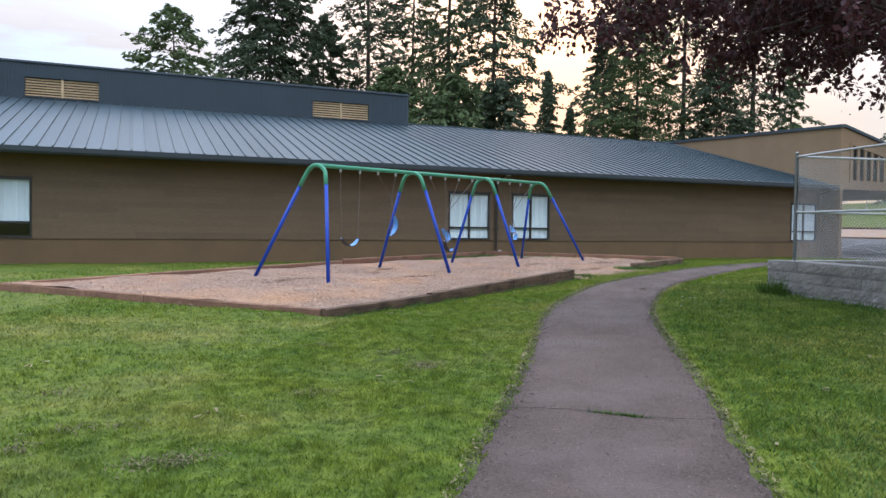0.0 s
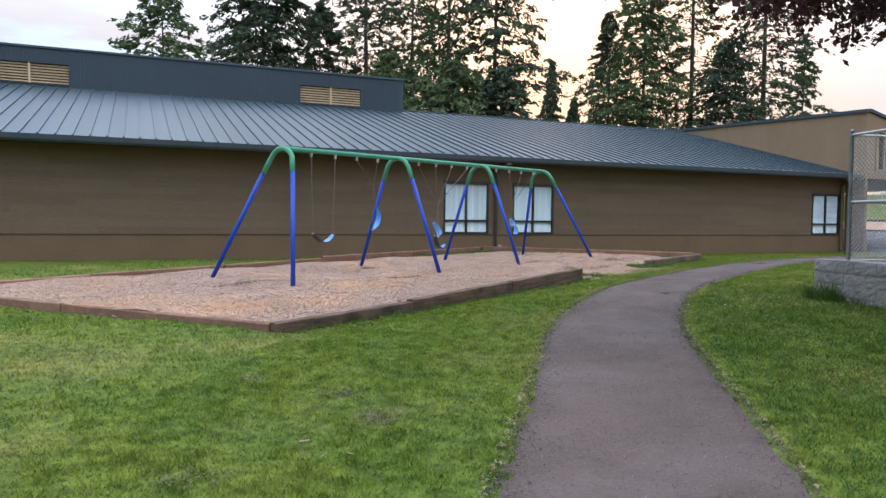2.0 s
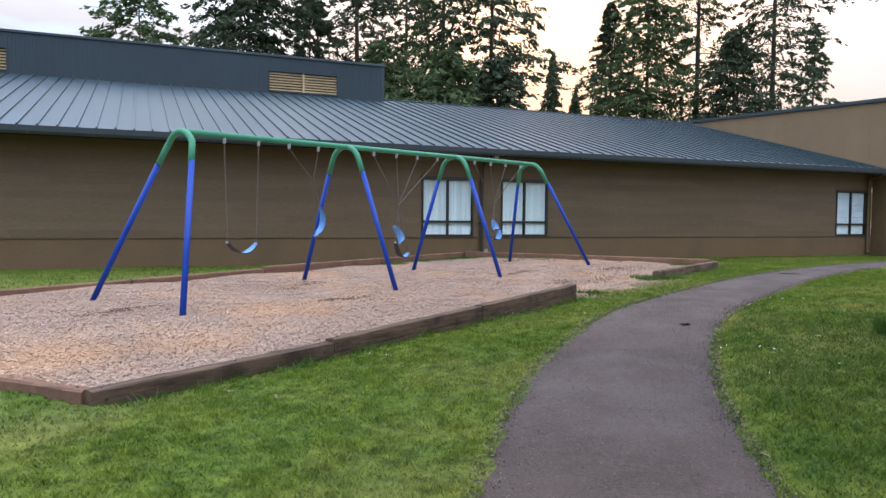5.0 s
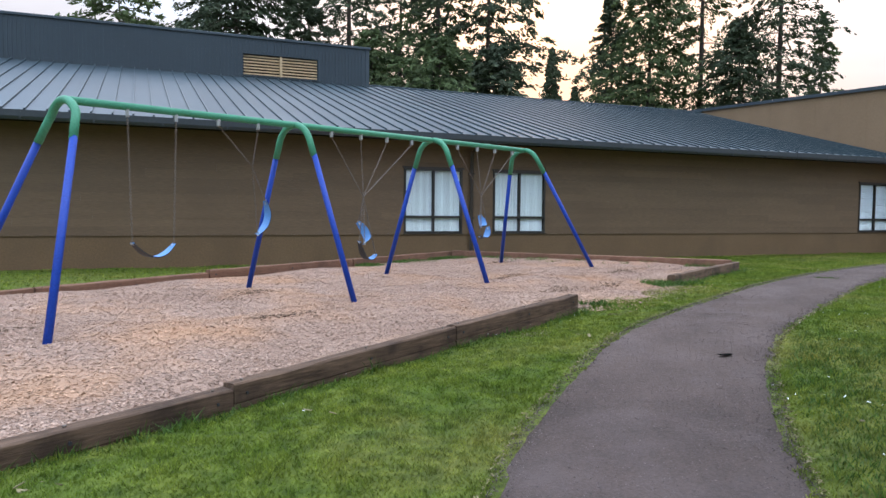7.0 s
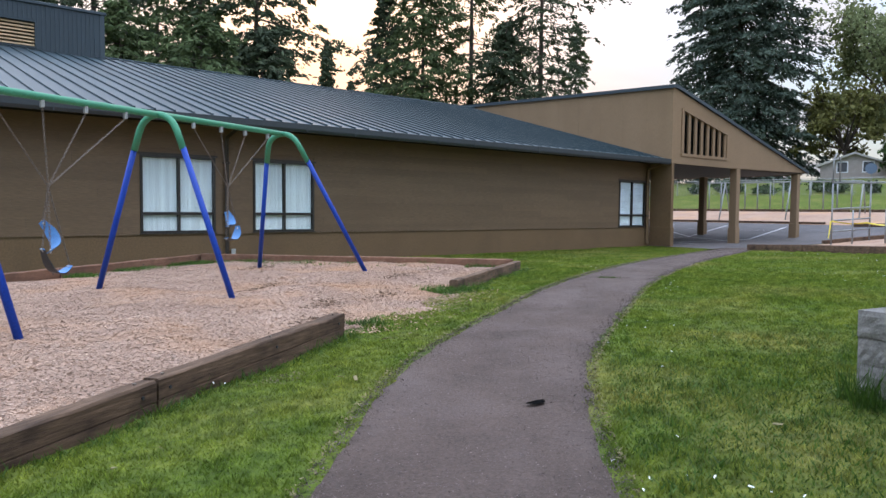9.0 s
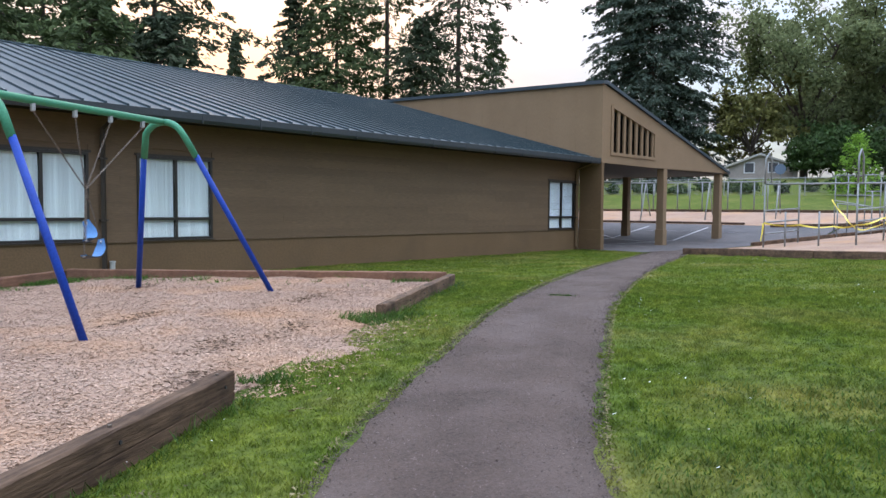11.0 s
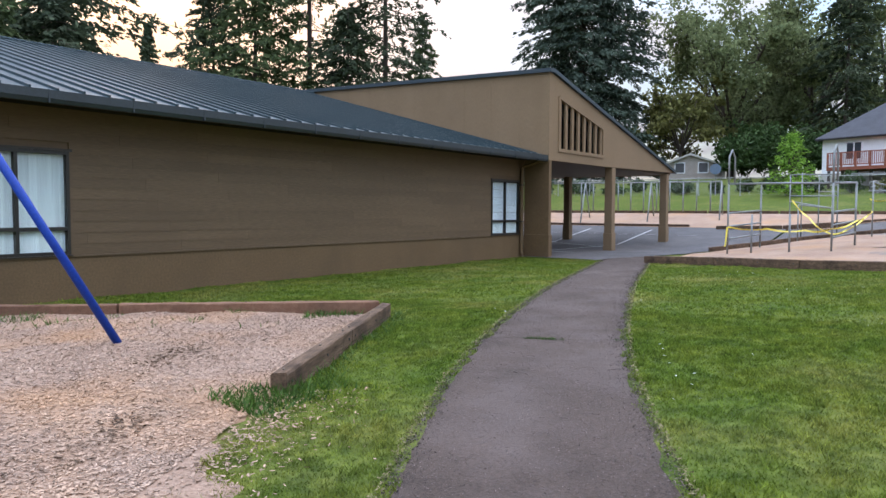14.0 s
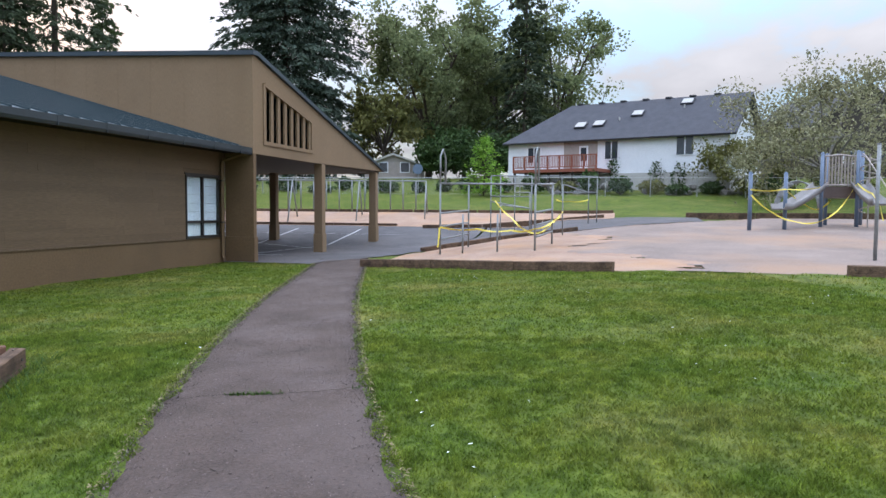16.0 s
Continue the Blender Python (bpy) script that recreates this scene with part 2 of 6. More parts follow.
FIR = material("fir_needles", (0.036, 0.052, 0.032), (0.082, 0.105, 0.058), 0.8, 0.25, 4, 0, spec=0.2, island=0.4, translucent=0.2)
FIR_LIGHT = material("light_fir_needles", (0.055, 0.085, 0.036), (0.12, 0.155, 0.065), 0.8, 0.25, 4, 0, spec=0.2, island=0.4, translucent=0.25)
SEQUOIA = material("sequoia_needles", (0.045, 0.068, 0.052), (0.098, 0.128, 0.098), 0.85, 0.3, 4, 0, spec=0.2, island=0.4, translucent=0.1)
OAK = material("oak_leaves", (0.12, 0.15, 0.07), (0.25, 0.285, 0.14), 0.8, 0.3, 4, 0, spec=0.1, island=0.4, translucent=0.5)
YELLOW = material("yellow_green_leaves", (0.09, 0.10, 0.03), (0.19, 0.18, 0.06), 0.7, 0.3, 4, 0, spec=0.2, island=0.4, translucent=0.3)
BRIGHT = material("spring_leaves", (0.13, 0.25, 0.03), (0.25, 0.42, 0.07), 0.7, 0.8, 6, 0, spec=0.2, island=0.3, translucent=0.4)
PALELEAF = material("pale_budding_leaves", (0.17, 0.17, 0.09), (0.34, 0.325, 0.20), 0.8, 0.8, 6, 0, spec=0.2, island=0.4, translucent=0.3)
PLUM = material("plum_leaves", (0.030, 0.010, 0.012), (0.070, 0.022, 0.024), 0.6, 0.8, 6, 0, spec=0.3, island=0.4, translucent=0.35)
HEDGE = material("shrub_leaves", (0.022, 0.048, 0.015), (0.06, 0.10, 0.03), 0.8, 0.8, 6, 0, spec=0.2, island=0.4, translucent=0.2)
WHITE = material("white_house_siding", (0.68, 0.70, 0.75), (0.78, 0.80, 0.84), 0.75, 0.5, 20, 0.2)
SHINGLE = material("charcoal_shingle", (0.035, 0.036, 0.045), (0.065, 0.066, 0.078), 0.9, 1.5, 25, 0.5, 12)
DECK = material("red_deck_stain", (0.20, 0.055, 0.03), (0.30, 0.095, 0.055), 0.7, 3, 30, 0.2)
DARKGLASS = material("dark_window_pane", (0.03, 0.035, 0.045), (0.06, 0.07, 0.085), 0.08, 1, 10, 0, spec=0.8)
TAPE = material("yellow_caution_tape", (0.72, 0.55, 0.045), (0.85, 0.70, 0.12), 0.5, 9, 60, 0.1)
PLAY_BLUE = material("slate_blue_post", (0.085, 0.125, 0.19), (0.125, 0.17, 0.245), 0.45, 3, 40, 0.08)
PLAY_TAN = material("tan_play_panel", (0.26, 0.225, 0.205), (0.36, 0.315, 0.29), 0.5, 3, 40, 0.08)
PLAY_GREY = material("grey_moulded_plastic", (0.16, 0.148, 0.145), (0.22, 0.205, 0.20), 0.5, 3, 40, 0.08)
PLAY_DARK = material("brown_play_deck", (0.06, 0.04, 0.035), (0.1, 0.07, 0.06), 0.6, 3, 40, 0.1)
HOLE = material("pothole_shadow", (0.004, 0.004, 0.004), (0.008, 0.008, 0.008), 1.0, 3, 40, 0, spec=0.0)
LINE = material("white_court_paint", (0.42, 0.42, 0.42), (0.6, 0.6, 0.6), 0.85, 5, 60, 0.2)
CONCRETE = material("pale_concrete", (0.36, 0.35, 0.33), (0.48, 0.47, 0.44), 0.9, 4, 50, 0.4)


# ---------------------------------------------------------------- building blocks
def link(name, mesh, mat, parent=None, label=""):
    ob = new(name, mesh)
    if mat is not None and not mesh.materials:
        mesh.materials.append(mat)
    if parent is not None:
        ob.parent = parent
    if label:
        ob["label"] = label
    return ob


def part(name, bm, mat=None, parent=None, label="", smooth=False):
    me = bpy.data.meshes.new(name)
    bm.to_mesh(me)
    bm.free()
    if smooth:
        for p in me.polygons:
            p.use_smooth = True
    return link(name, me, mat, parent, label)


def thing(name, label, category, group="", m=None, kind=""):
    ob = new(name)
    ob.empty_display_size = 0.1
    if m is not None:
        ob.matrix_world = m
    return tagged(ob, label, category, group, kind)


def raw(name, verts, faces, mat, parent=None, label="", smooth=False):
    """A mesh from arrays: verts n x 3, faces n x 3 or n x 4."""
    verts, faces = np.asarray(verts, dtype=np.float32), np.asarray(faces, dtype=np.int32)
    me = bpy.data.meshes.new(name)
    k = faces.shape[1]
    me.vertices.add(len(verts))
    me.vertices.foreach_set("co", verts.ravel())
    me.loops.add(faces.size)
    me.loops.foreach_set("vertex_index", faces.ravel())
    me.polygons.add(len(faces))
    me.polygons.foreach_set("loop_start", np.arange(0, faces.size, k, dtype=np.int32))
    me.polygons.foreach_set("use_smooth", np.full(len(faces), smooth))
    me.update(calc_edges=True)
    return link(name, me, mat, parent, label)


def box(bm, x0, y0, z0, x1, y1, z1, m=None, bevel=0.0):
    vs = [bm.verts.new((x, y, z)) for z in (z0, z1) for x, y in ((x0, y0), (x1, y0), (x1, y1), (x0, y1))]
    fs = [bm.faces.new([vs[i] for i in q]) for q in ((3, 2, 1, 0), (4, 5, 6, 7), (0, 1, 5, 4), (1, 2, 6, 5), (2, 3, 7, 6), (3, 0, 4, 7))]
    if bevel:
        es = list({e for f in fs for e in f.edges})
        r = bmesh.ops.bevel(bm, geom=es, offset=bevel, segments=1, affect="EDGES")
        vs = list({v for f in r["faces"] for v in f.verts} | {v for v in vs if v.is_valid})
    if m is not None:
        for v in vs:
            v.co = m @ v.co
    return bm


def boxes(*dims, m=None, bevel=0.0):
    bm = bmesh.new()
    for d in dims:
        box(bm, *d, m=m, bevel=bevel)
    return bm


def prism(bm, poly, a, b, axis):
    """A polygon of two coordinates drawn out from a to b along an axis."""
    def at(p, c):
        return {"x": (c, *p), "y": (p[0], c, p[1]), "z": (*p, c)}[axis]
    lo, hi = [bm.verts.new(at(p, a)) for p in poly], [bm.verts.new(at(p, b)) for p in poly]
    n = len(poly)
    bm.faces.new(lo[::-1]), bm.faces.new(hi)
    for i in range(n):
        bm.faces.new((lo[i], lo[(i + 1) % n], hi[(i + 1) % n], hi[i]))
    bmesh.ops.recalc_face_normals(bm, faces=bm.faces[:])
    return bm


def tube(bm, pts, r, seg=8, cap=True):
    """A pipe along points; r a number or one for each point."""
    pts = [Vector(p) for p in pts]
    rs = r if isinstance(r, (list, tuple)) else [r] * len(pts)
    side = None
    rings = []
    for i, p in enumerate(pts):
        d = (pts[min(i + 1, len(pts) - 1)] - pts[max(i - 1, 0)]).normalized()
        ref = side if side is not None else (Vector((0, 0, 1)) if abs(d.z) < 0.9 else Vector((1, 0, 0)))
        a = (ref - d * ref.dot(d)).normalized()
        side = a
        b = d.cross(a)
        rings.append([bm.verts.new(p + (a * math.cos(k * math.tau / seg) + b * math.sin(k * math.tau / seg)) * rs[i]) for k in range(seg)])
    for u, v in zip(rings, rings[1:]):
        for k in range(seg):
            bm.faces.new((u[k], u[(k + 1) % seg], v[(k + 1) % seg], v[k]))
    if cap:
        bm.faces.new(rings[0][::-1]), bm.faces.new(rings[-1])
    return bm


def pipe(pts, r, seg=8):
    return tube(bmesh.new(), pts, r, seg)


# ---------------------------------------------------------------- lie of the land
def ss(v, a, b):
    t = np.clip((np.asarray(v, dtype=float) - a) / (b - a), 0, 1)
    return t * t * (3 - 2 * t)


def land(x, y):
    """Height of the ground: a shallow hollow at the start, rising to the south and up a hill in the east."""
    x, y = np.asarray(x, dtype=float), np.asarray(y, dtype=float)
    dip = -0.17 * ss(-y, 8, 20) * ss(-x, -2, 10)
    right = np.minimum(0.045 * np.maximum(0, -y - 3), 0.45) * ss(x, -6, 12) + 0.045 * np.clip(x - 17, 0, 28) * ss(-y, 3, 10)
    far = 0.14 * np.clip(x - 31.5, 0, 10) + 0.1 * np.clip(x - 41.5, 0, 18.5) + 0.22 * np.clip(x - 60, 0, 7) + 0.03 * np.clip(x - 67, 0, 60)
    u, v = pit_uv(x, y)
    scuff = -0.07 * np.exp(-(v / 0.7) ** 2) * ss(u, -1.5, 1.5) * (1 - ss(u, 7.5, 10)) * (v < 0.5)
    return -0.36 + dip + scuff + np.maximum(right, far)


def gz(x, y):
    return float(land(x, y))


# the path, a gentle bend to the right
PATH_LINE = [(-20, -39), (-15.3, -32.2), (-11.3, -26.2), (-9.0, -22.8), (-7.0, -20.0), (-4.6, -16.5), (-3.0, -14.7), (-1.1, -13.0),
             (1.55, -11.45), (5.15, -9.6), (11.25, -7.2), (19.3, -4.45), (23.5, -3.0)]


def smooth_line(pts, step):
    out = []
    for i in range(len(pts) - 1):
        p0, p1, p2, p3 = (np.array(pts[min(max(j, 0), len(pts) - 1)], dtype=float) for j in (i - 1, i, i + 1, i + 2))
        n = max(2, int(np.linalg.norm(p2 - p1) / step))
        for k in range(n):
            t = k / n
            out.append(0.5 * (2 * p1 + (p2 - p0) * t + (2 * p0 - 5 * p1 + 4 * p2 - p3) * t * t + (3 * p1 - p0 - 3 * p2 + p3) * t ** 3))
    out.append(np.array(pts[-1], dtype=float))
    return np.array(out)


CENTRE = smooth_line(PATH_LINE, 0.15)
TANGENT = np.gradient(CENTRE, axis=0)
TANGENT /= np.linalg.norm(TANGENT, axis=1)[:, None]
NORMAL = np.stack([-TANGENT[:, 1], TANGENT[:, 0]], axis=1)
HALF = 0.90 - 0.06 * ss(CENTRE[:, 0], -8, 2)
edge_noise = np.array([[noise.noise((x * 1.3, y * 1.3, s)) * 0.09 + noise.noise((x * 5, y * 5, s)) * 0.06 for s in (0.0, 9.0)] for x, y in CENTRE])


def path_distance(x, y):
    """Distance from the path's middle line, less its half width."""
    d = np.full(np.shape(x), 99.0)
    for (cx, cy), h in zip(CENTRE[::3], HALF[::3]):
        d = np.minimum(d, np.hypot(x - cx, y - cy) - h)
    return d


# the bark pit of the swings: an oblong set askew to the wall
PIT_F, PIT_U, PIT_V = np.array([-8.65, -14.82]), np.array([0.8695, 0.494]), np.array([-0.494, 0.8695])
PIT_L, PIT_W, PIT_SKEW = 16.8, 6.8, 0.31


def pit_uv(x, y):
    dx, dy = x - PIT_F[0], y - PIT_F[1]
    return dx * PIT_U[0] + dy * PIT_U[1], dx * PIT_V[0] + dy * PIT_V[1]


def pit_xy(u, v):
    return PIT_F[0] + u * PIT_U[0] + v * PIT_V[0], PIT_F[1] + u * PIT_U[1] + v * PIT_V[1]


def chip_z(u, v):
    return -0.40 + 0.016 * u + 0.11 * ss(v, 0, 2.2) * (1 - u / 17) * (0.5 + 0.5 * ss(u + PIT_SKEW * v, 0.0, 1.6)) + 0.05 * ss(v, 4, 7) * (1 - u / 25) + 0.055 * ss(v, 0.6, 2.2) * (1 - ss(v, 5.4, 6.8)) * ss(u + PIT_SKEW * v, 0.5, 2.6)


def pit_sv(s, v):
    """A point of the oblong's own slanting sides."""
    return pit_xy(s - PIT_SKEW * v, v)


front_x = lambda y: np.where(y > -12.2, 18.75 - (-5.4 - y) * 0.40, 16.05)
back_x = lambda y: np.clip(25.0 + (-5.4 - y) * 0.95, 25.0, 38.0)


def in_pit(x, y, grow=0.0):
    u, v = pit_uv(x, y)
    u = u + PIT_SKEW * v
    return (u > -grow) & (u < PIT_L + grow) & (v > -grow) & (v < PIT_W + grow)

# ---------------------------------------------------------------- ground
def spread(lo, a, b, hi, step, grow=1.35):
    mid = list(np.arange(a, b + 1e-6, step))
    left, d, c = [], step, a
    while c > lo:
        d *= grow
        c -= d
        left.append(c)
    right, d, c = [], step, mid[-1]
    while c < hi:
        d *= grow
        c += d
        right.append(c)
    return np.array(left[::-1] + mid + right)


def sheet(name, xs, ys, zf, mat, keep=None, parent=None, label="", smooth=True):
    X, Y = np.meshgrid(xs, ys)
    Z = zf(X, Y)
    v = np.stack([X.ravel(), Y.ravel(), Z.ravel()], axis=1)
    nx, ny = len(xs), len(ys)
    i = (np.arange(ny - 1)[:, None] * nx + np.arange(nx - 1)[None, :]).ravel()
    f = np.stack([i, i + 1, i + nx + 1, i + nx], axis=1)
    if keep is not None:
        c = v[f].mean(axis=1)
        f = f[keep(c[:, 0], c[:, 1])]
    return raw(name, v, f, mat, parent, label, smooth)


def rough_land(x, y):
    z = land(x, y)
    n = 0.018 * np.sin(x * 1.7 + 1.3 * np.sin(y * 0.9)) * np.sin(y * 1.4 + x * 0.3) + 0.012 * np.sin(x * 4.1 + y * 2.3) * np.sin(y * 3.7 - x)
    z = z + n * (1 - ss(-path_distance(x, y), -0.5, 0.0))
    z = z - 0.05 * (path_distance(x, y) < -0.12)
    z = z - 0.12 * ((x > front_x(y) + 0.3) & (y < -5.7) & (x < 42.4) & (y > -41))
    z = z - 0.12 * ((x > 21.2) & (y >= -5.7) & (x < 42.4) & (y > -2.5 - 0.8 * np.maximum(0, x - 21.6)) & (y < 23))
    return np.where(in_pit(x, y, -0.12), z - 0.5, z)


ground = sheet("ground", spread(-900, -18, 24, 900, 0.2), spread(-900, -32, 1, 900, 0.2), rough_land, GRASS)
tagged(ground, "mown green lawn with paler dry patches", "lawn", kind="structure")

# the asphalt path
rows = []
for (cx, cy), (nx, ny), h, (e0, e1) in zip(CENTRE, NORMAL, HALF, edge_noise):
    row = []
    for k in range(13):
        s = -1 + k / 6
        w = s * h + (e0 if k == 12 else e1 if k == 0 else 0)
        x, y = cx + nx * w, cy + ny * w
        drop = 0.05 if k in (0, 12) else 0.012 if k in (1, 11) else 0.0
        row.append((x, y, gz(x, y) + 0.026 - drop + noise.noise((x * 0.9, y * 0.9, 3)) * 0.004))
    rows.append(row)
n = len(rows)
pv = np.array(rows).reshape(-1, 3)
pf = [(i * 13 + k, (i + 1) * 13 + k, (i + 1) * 13 + k + 1, i * 13 + k + 1) for i in range(n - 1) for k in range(12)]
pavement = raw("path", pv, [q[::-1] for q in pf], ASPHALT, smooth=True)
tagged(pavement, "narrow worn asphalt footpath with crumbling edges", "path", kind="structure")

# hard court below and beyond the canopy
court = sheet("court", np.arange(20.6, 41.1, 0.5), np.arange(-7, 24.1, 0.5), lambda x, y: land(x, y) + 0.03, COURT,
              keep=lambda x, y: (y > -2.9 - 0.8 * np.maximum(0, x - 21.5)) & (y > -5.6))
tagged(court, "grey asphalt play court with white painted lines", "court", kind="structure")

# ---------------------------------------------------------------- swing pit
us, vs = np.linspace(0.02, PIT_L - 0.02, 120), np.linspace(-0.75, PIT_W - 0.02, 56)
U, V = np.meshgrid(us, vs)
PX, PY = pit_sv(U, V)


def hollow(u, v):
    """Scuffed hollows below the swings."""
    z = 0.0
    for bay in (3.10, 6.43, 9.74):
        for s in (1.06, 2.32):
            z = z - 0.07 * np.exp(-(((u - bay - s) / 0.75) ** 2 + ((v - 3.45) / 1.1) ** 2))
    return z


def bed_z(s, v):
    """Height of the bark bed at a point of the pit."""
    u = s - PIT_SKEW * v
    z = chip_z(np.clip(u, 0, 17), np.maximum(v, 0)) + hollow(u, v)
    return z + 0.022 * np.sin(s * 2.1 + np.sin(v * 1.7)) * np.sin(v * 2.6) + 0.012 * np.sin(s * 6 + v) * np.sin(v * 7)


PZ = bed_z(U, V)
# between the timbers the chips spill out over the lawn
open_side = ss(U, 8.4, 8.9) * (1 - ss(U, 12.2, 12.7))
spill = land(PX, PY) + 0.02 - 0.11 * ss(-V + 0.22 * np.sin(U * 2.3) + 0.1 * np.sin(U * 6.1 + V * 5), 0.0, 0.6)
PZ = np.where(V < 0.02, np.where(open_side > 0.5, spill, land(PX, PY) - 0.3), PZ * (1 - open_side * (1 - ss(V, 0, 1.2))) + spill * open_side * (1 - ss(V, 0, 1.2)))
i = (np.arange(55)[:, None] * 120 + np.arange(119)[None, :]).ravel()
pit = raw("bark_pit", np.stack([PX.ravel(), PY.ravel(), PZ.ravel()], axis=1), np.stack([i, i + 1, i + 121, i + 120], axis=1), CHIPS, smooth=True)
tagged(pit, "bed of pale brown bark chips in a timber border", "bark chips", kind="structure")


def timber(x0, y0, z0, x1, y1, z1, mat, label, h=0.2, w=0.145, under=0.25):
    """A squared border timber with worn, slightly split edges, its top from z0 to z1."""
    d = Vector((x1 - x0, y1 - y0, z1 - z0))
    length = d.length
    bm = bmesh.new()
    n = max(4, int(length / 0.22))
    rings = []
    side = Vector((-d.y, d.x, 0)).normalized()
    for k in range(n + 1):
        c = Vector((x0, y0, z0)) + d * (k / n)
        j = [random.uniform(-0.006, 0.006) for _ in range(8)]
        b = 0.014
        prof = [(-w / 2, -h), (-w / 2, -0.168), (-w / 2 + 0.012, -0.16 + j[6] * 0.5), (-w / 2, -0.152), (-w / 2, -b + j[0]), (-w / 2 + b + j[1], j[2]), (0, j[7] * 0.6), (w / 2 - b + j[3], j[4]), (w / 2, -b + j[5]), (w / 2, -h)]
        rings.append([bm.verts.new(c + side * p + Vector((0, 0, q))) for p, q in prof])
    for a, e in zip(rings, rings[1:]):
        for k in range(10):
            bm.faces.new((a[k], a[(k + 1) % 10], e[(k + 1) % 10], e[k]))
    bm.faces.new(rings[0][::-1]), bm.faces.new(rings[-1])
    bmesh.ops.recalc_face_normals(bm, faces=bm.faces[:])
    ob = tagged(part("border_timber", bm, mat), label, "timber", "timbers round the swing pit")
    step = d / length
    for f in (0.12, 0.5 * length + 0.1, length - 0.14):
        c = Vector((x0, y0, z0)) + step * f
        part("spike_head", pipe([c + Vector((0, 0, -0.012)), c + Vector((0, 0, 0.012))], 0.013, 7), RUST, ob, "rusted spike head")
        c = c - side * (w / 2) + Vector((0, 0, -0.09))
        part("bolt", pipe([c + side * 0.02, c - side * 0.008], 0.014, 7), SEAT_DARK, ob, "dark bolt head")
    return ob


def timber_run(u0, v0, z0, u1, v1, z1, pieces, mat, label, h, two_high=False):
    for k in range(pieces):
        a, b = k / pieces, (k + 1) / pieces - 0.004
        p, q = pit_sv(u0 + (u1 - u0) * a, v0 + (v1 - v0) * a), pit_sv(u0 + (u1 - u0) * b, v0 + (v1 - v0) * b)
        jog = random.uniform(-0.008, 0.008)
        timber(*p, z0 + (z1 - z0) * a + jog, *q, z0 + (z1 - z0) * b + jog, mat, label, h)


DARK_LABEL, RED_LABEL = "dark weathered timber lying on the lawn beside bark chips", "reddish brown border timber on the lawn before the wall"
timber_run(0.0, 0, -0.375, 2.72, 0, -0.33, 1, TIMBER, DARK_LABEL, 0.30)
timber_run(2.72, 0, -0.285, 8.6, 0, -0.085, 2, TIMBER, DARK_LABEL, 0.34)
timber_run(12.5, 0, -0.055, 16.8, 0, -0.01, 2, TIMBER, DARK_LABEL, 0.30)
timber_run(0.07, 0.08, -0.37, 0.07, PIT_W, -0.22, 2, TIMBER_RED, RED_LABEL, 0.26)
timber_run(0.15, PIT_W, -0.22, 9.3, PIT_W, -0.08, 3, TIMBER_RED, RED_LABEL, 0.3)
timber_run(9.3, PIT_W, -0.03, PIT_L, PIT_W, 0.05, 2, TIMBER_RED, RED_LABEL, 0.35)
timber_run(PIT_L - 0.07, 0.08, 0.015, PIT_L - 0.07, PIT_W - 0.08, 0.07, 2, TIMBER_RED, RED_LABEL, 0.35)

# ---------------------------------------------------------------- swing set
BAYS = (3.13, 6.42, 9.65, 12.76)


def rail_v(u):
    return 3.56 - 0.018 * (u - 3.1)


def rail_at(u):
    return Vector((*pit_xy(u, rail_v(u)), 2.295 + (u - 3.10) / 9.82 * 0.14))


def swing_set():
    s = thing("swing_set", "blue and green steel swing frame standing in bark chips", "swing set")
    part("top_rail", pipe([rail_at(BAYS[0]), rail_at(BAYS[-1])], 0.047, 12), GREEN, s, "green painted rail", True)
    for k, u in enumerate(BAYS):
        splay = -0.74 if k == 0 else 1.0 if k == 3 else 0.06
        top = rail_at(u)
        ground_z = [float(chip_z(u + splay, 2.3)) - 0.03, float(chip_z(u + splay, 4.75)) - 0.03]
        r, rise = 0.347, top.z - sum(ground_z) / 2
        a = math.atan(0.39)
        arc = [(r * math.sin(q), top.z - r + r * math.cos(q)) for q in np.linspace(-math.pi / 2 + a, math.pi / 2 - a, 13)]

        def place(v, z):
            f = max(0.0, (top.z - 0.15 - z) / (rise - 0.15))
            x, y = pit_xy(u + splay * f, rail_v(u) + v)
            return Vector((x, y, z))
        joint_z = ground_z[0] + 2.07
        w = arc[-1][0] + 0.39 * (arc[-1][1] - joint_z)
        pts = [place(-w, joint_z)] + [place(v, z) for v, z in arc] + [place(w, joint_z)]
        part("arch", pipe(pts, 0.048, 12), GREEN, s, "green bent pipe", True)
        for sign, g in zip((-1, 1), ground_z):
            w2 = arc[-1][0] + 0.39 * (arc[-1][1] - g)
            part("leg", pipe([place(sign * w, joint_z + 0.02), place(sign * w2, g - 0.12)], 0.042, 12), BLUE, s, "blue painted pipe leg", True)
    return s


HANGERS = (0.74, 1.38, 2.0, 2.64)


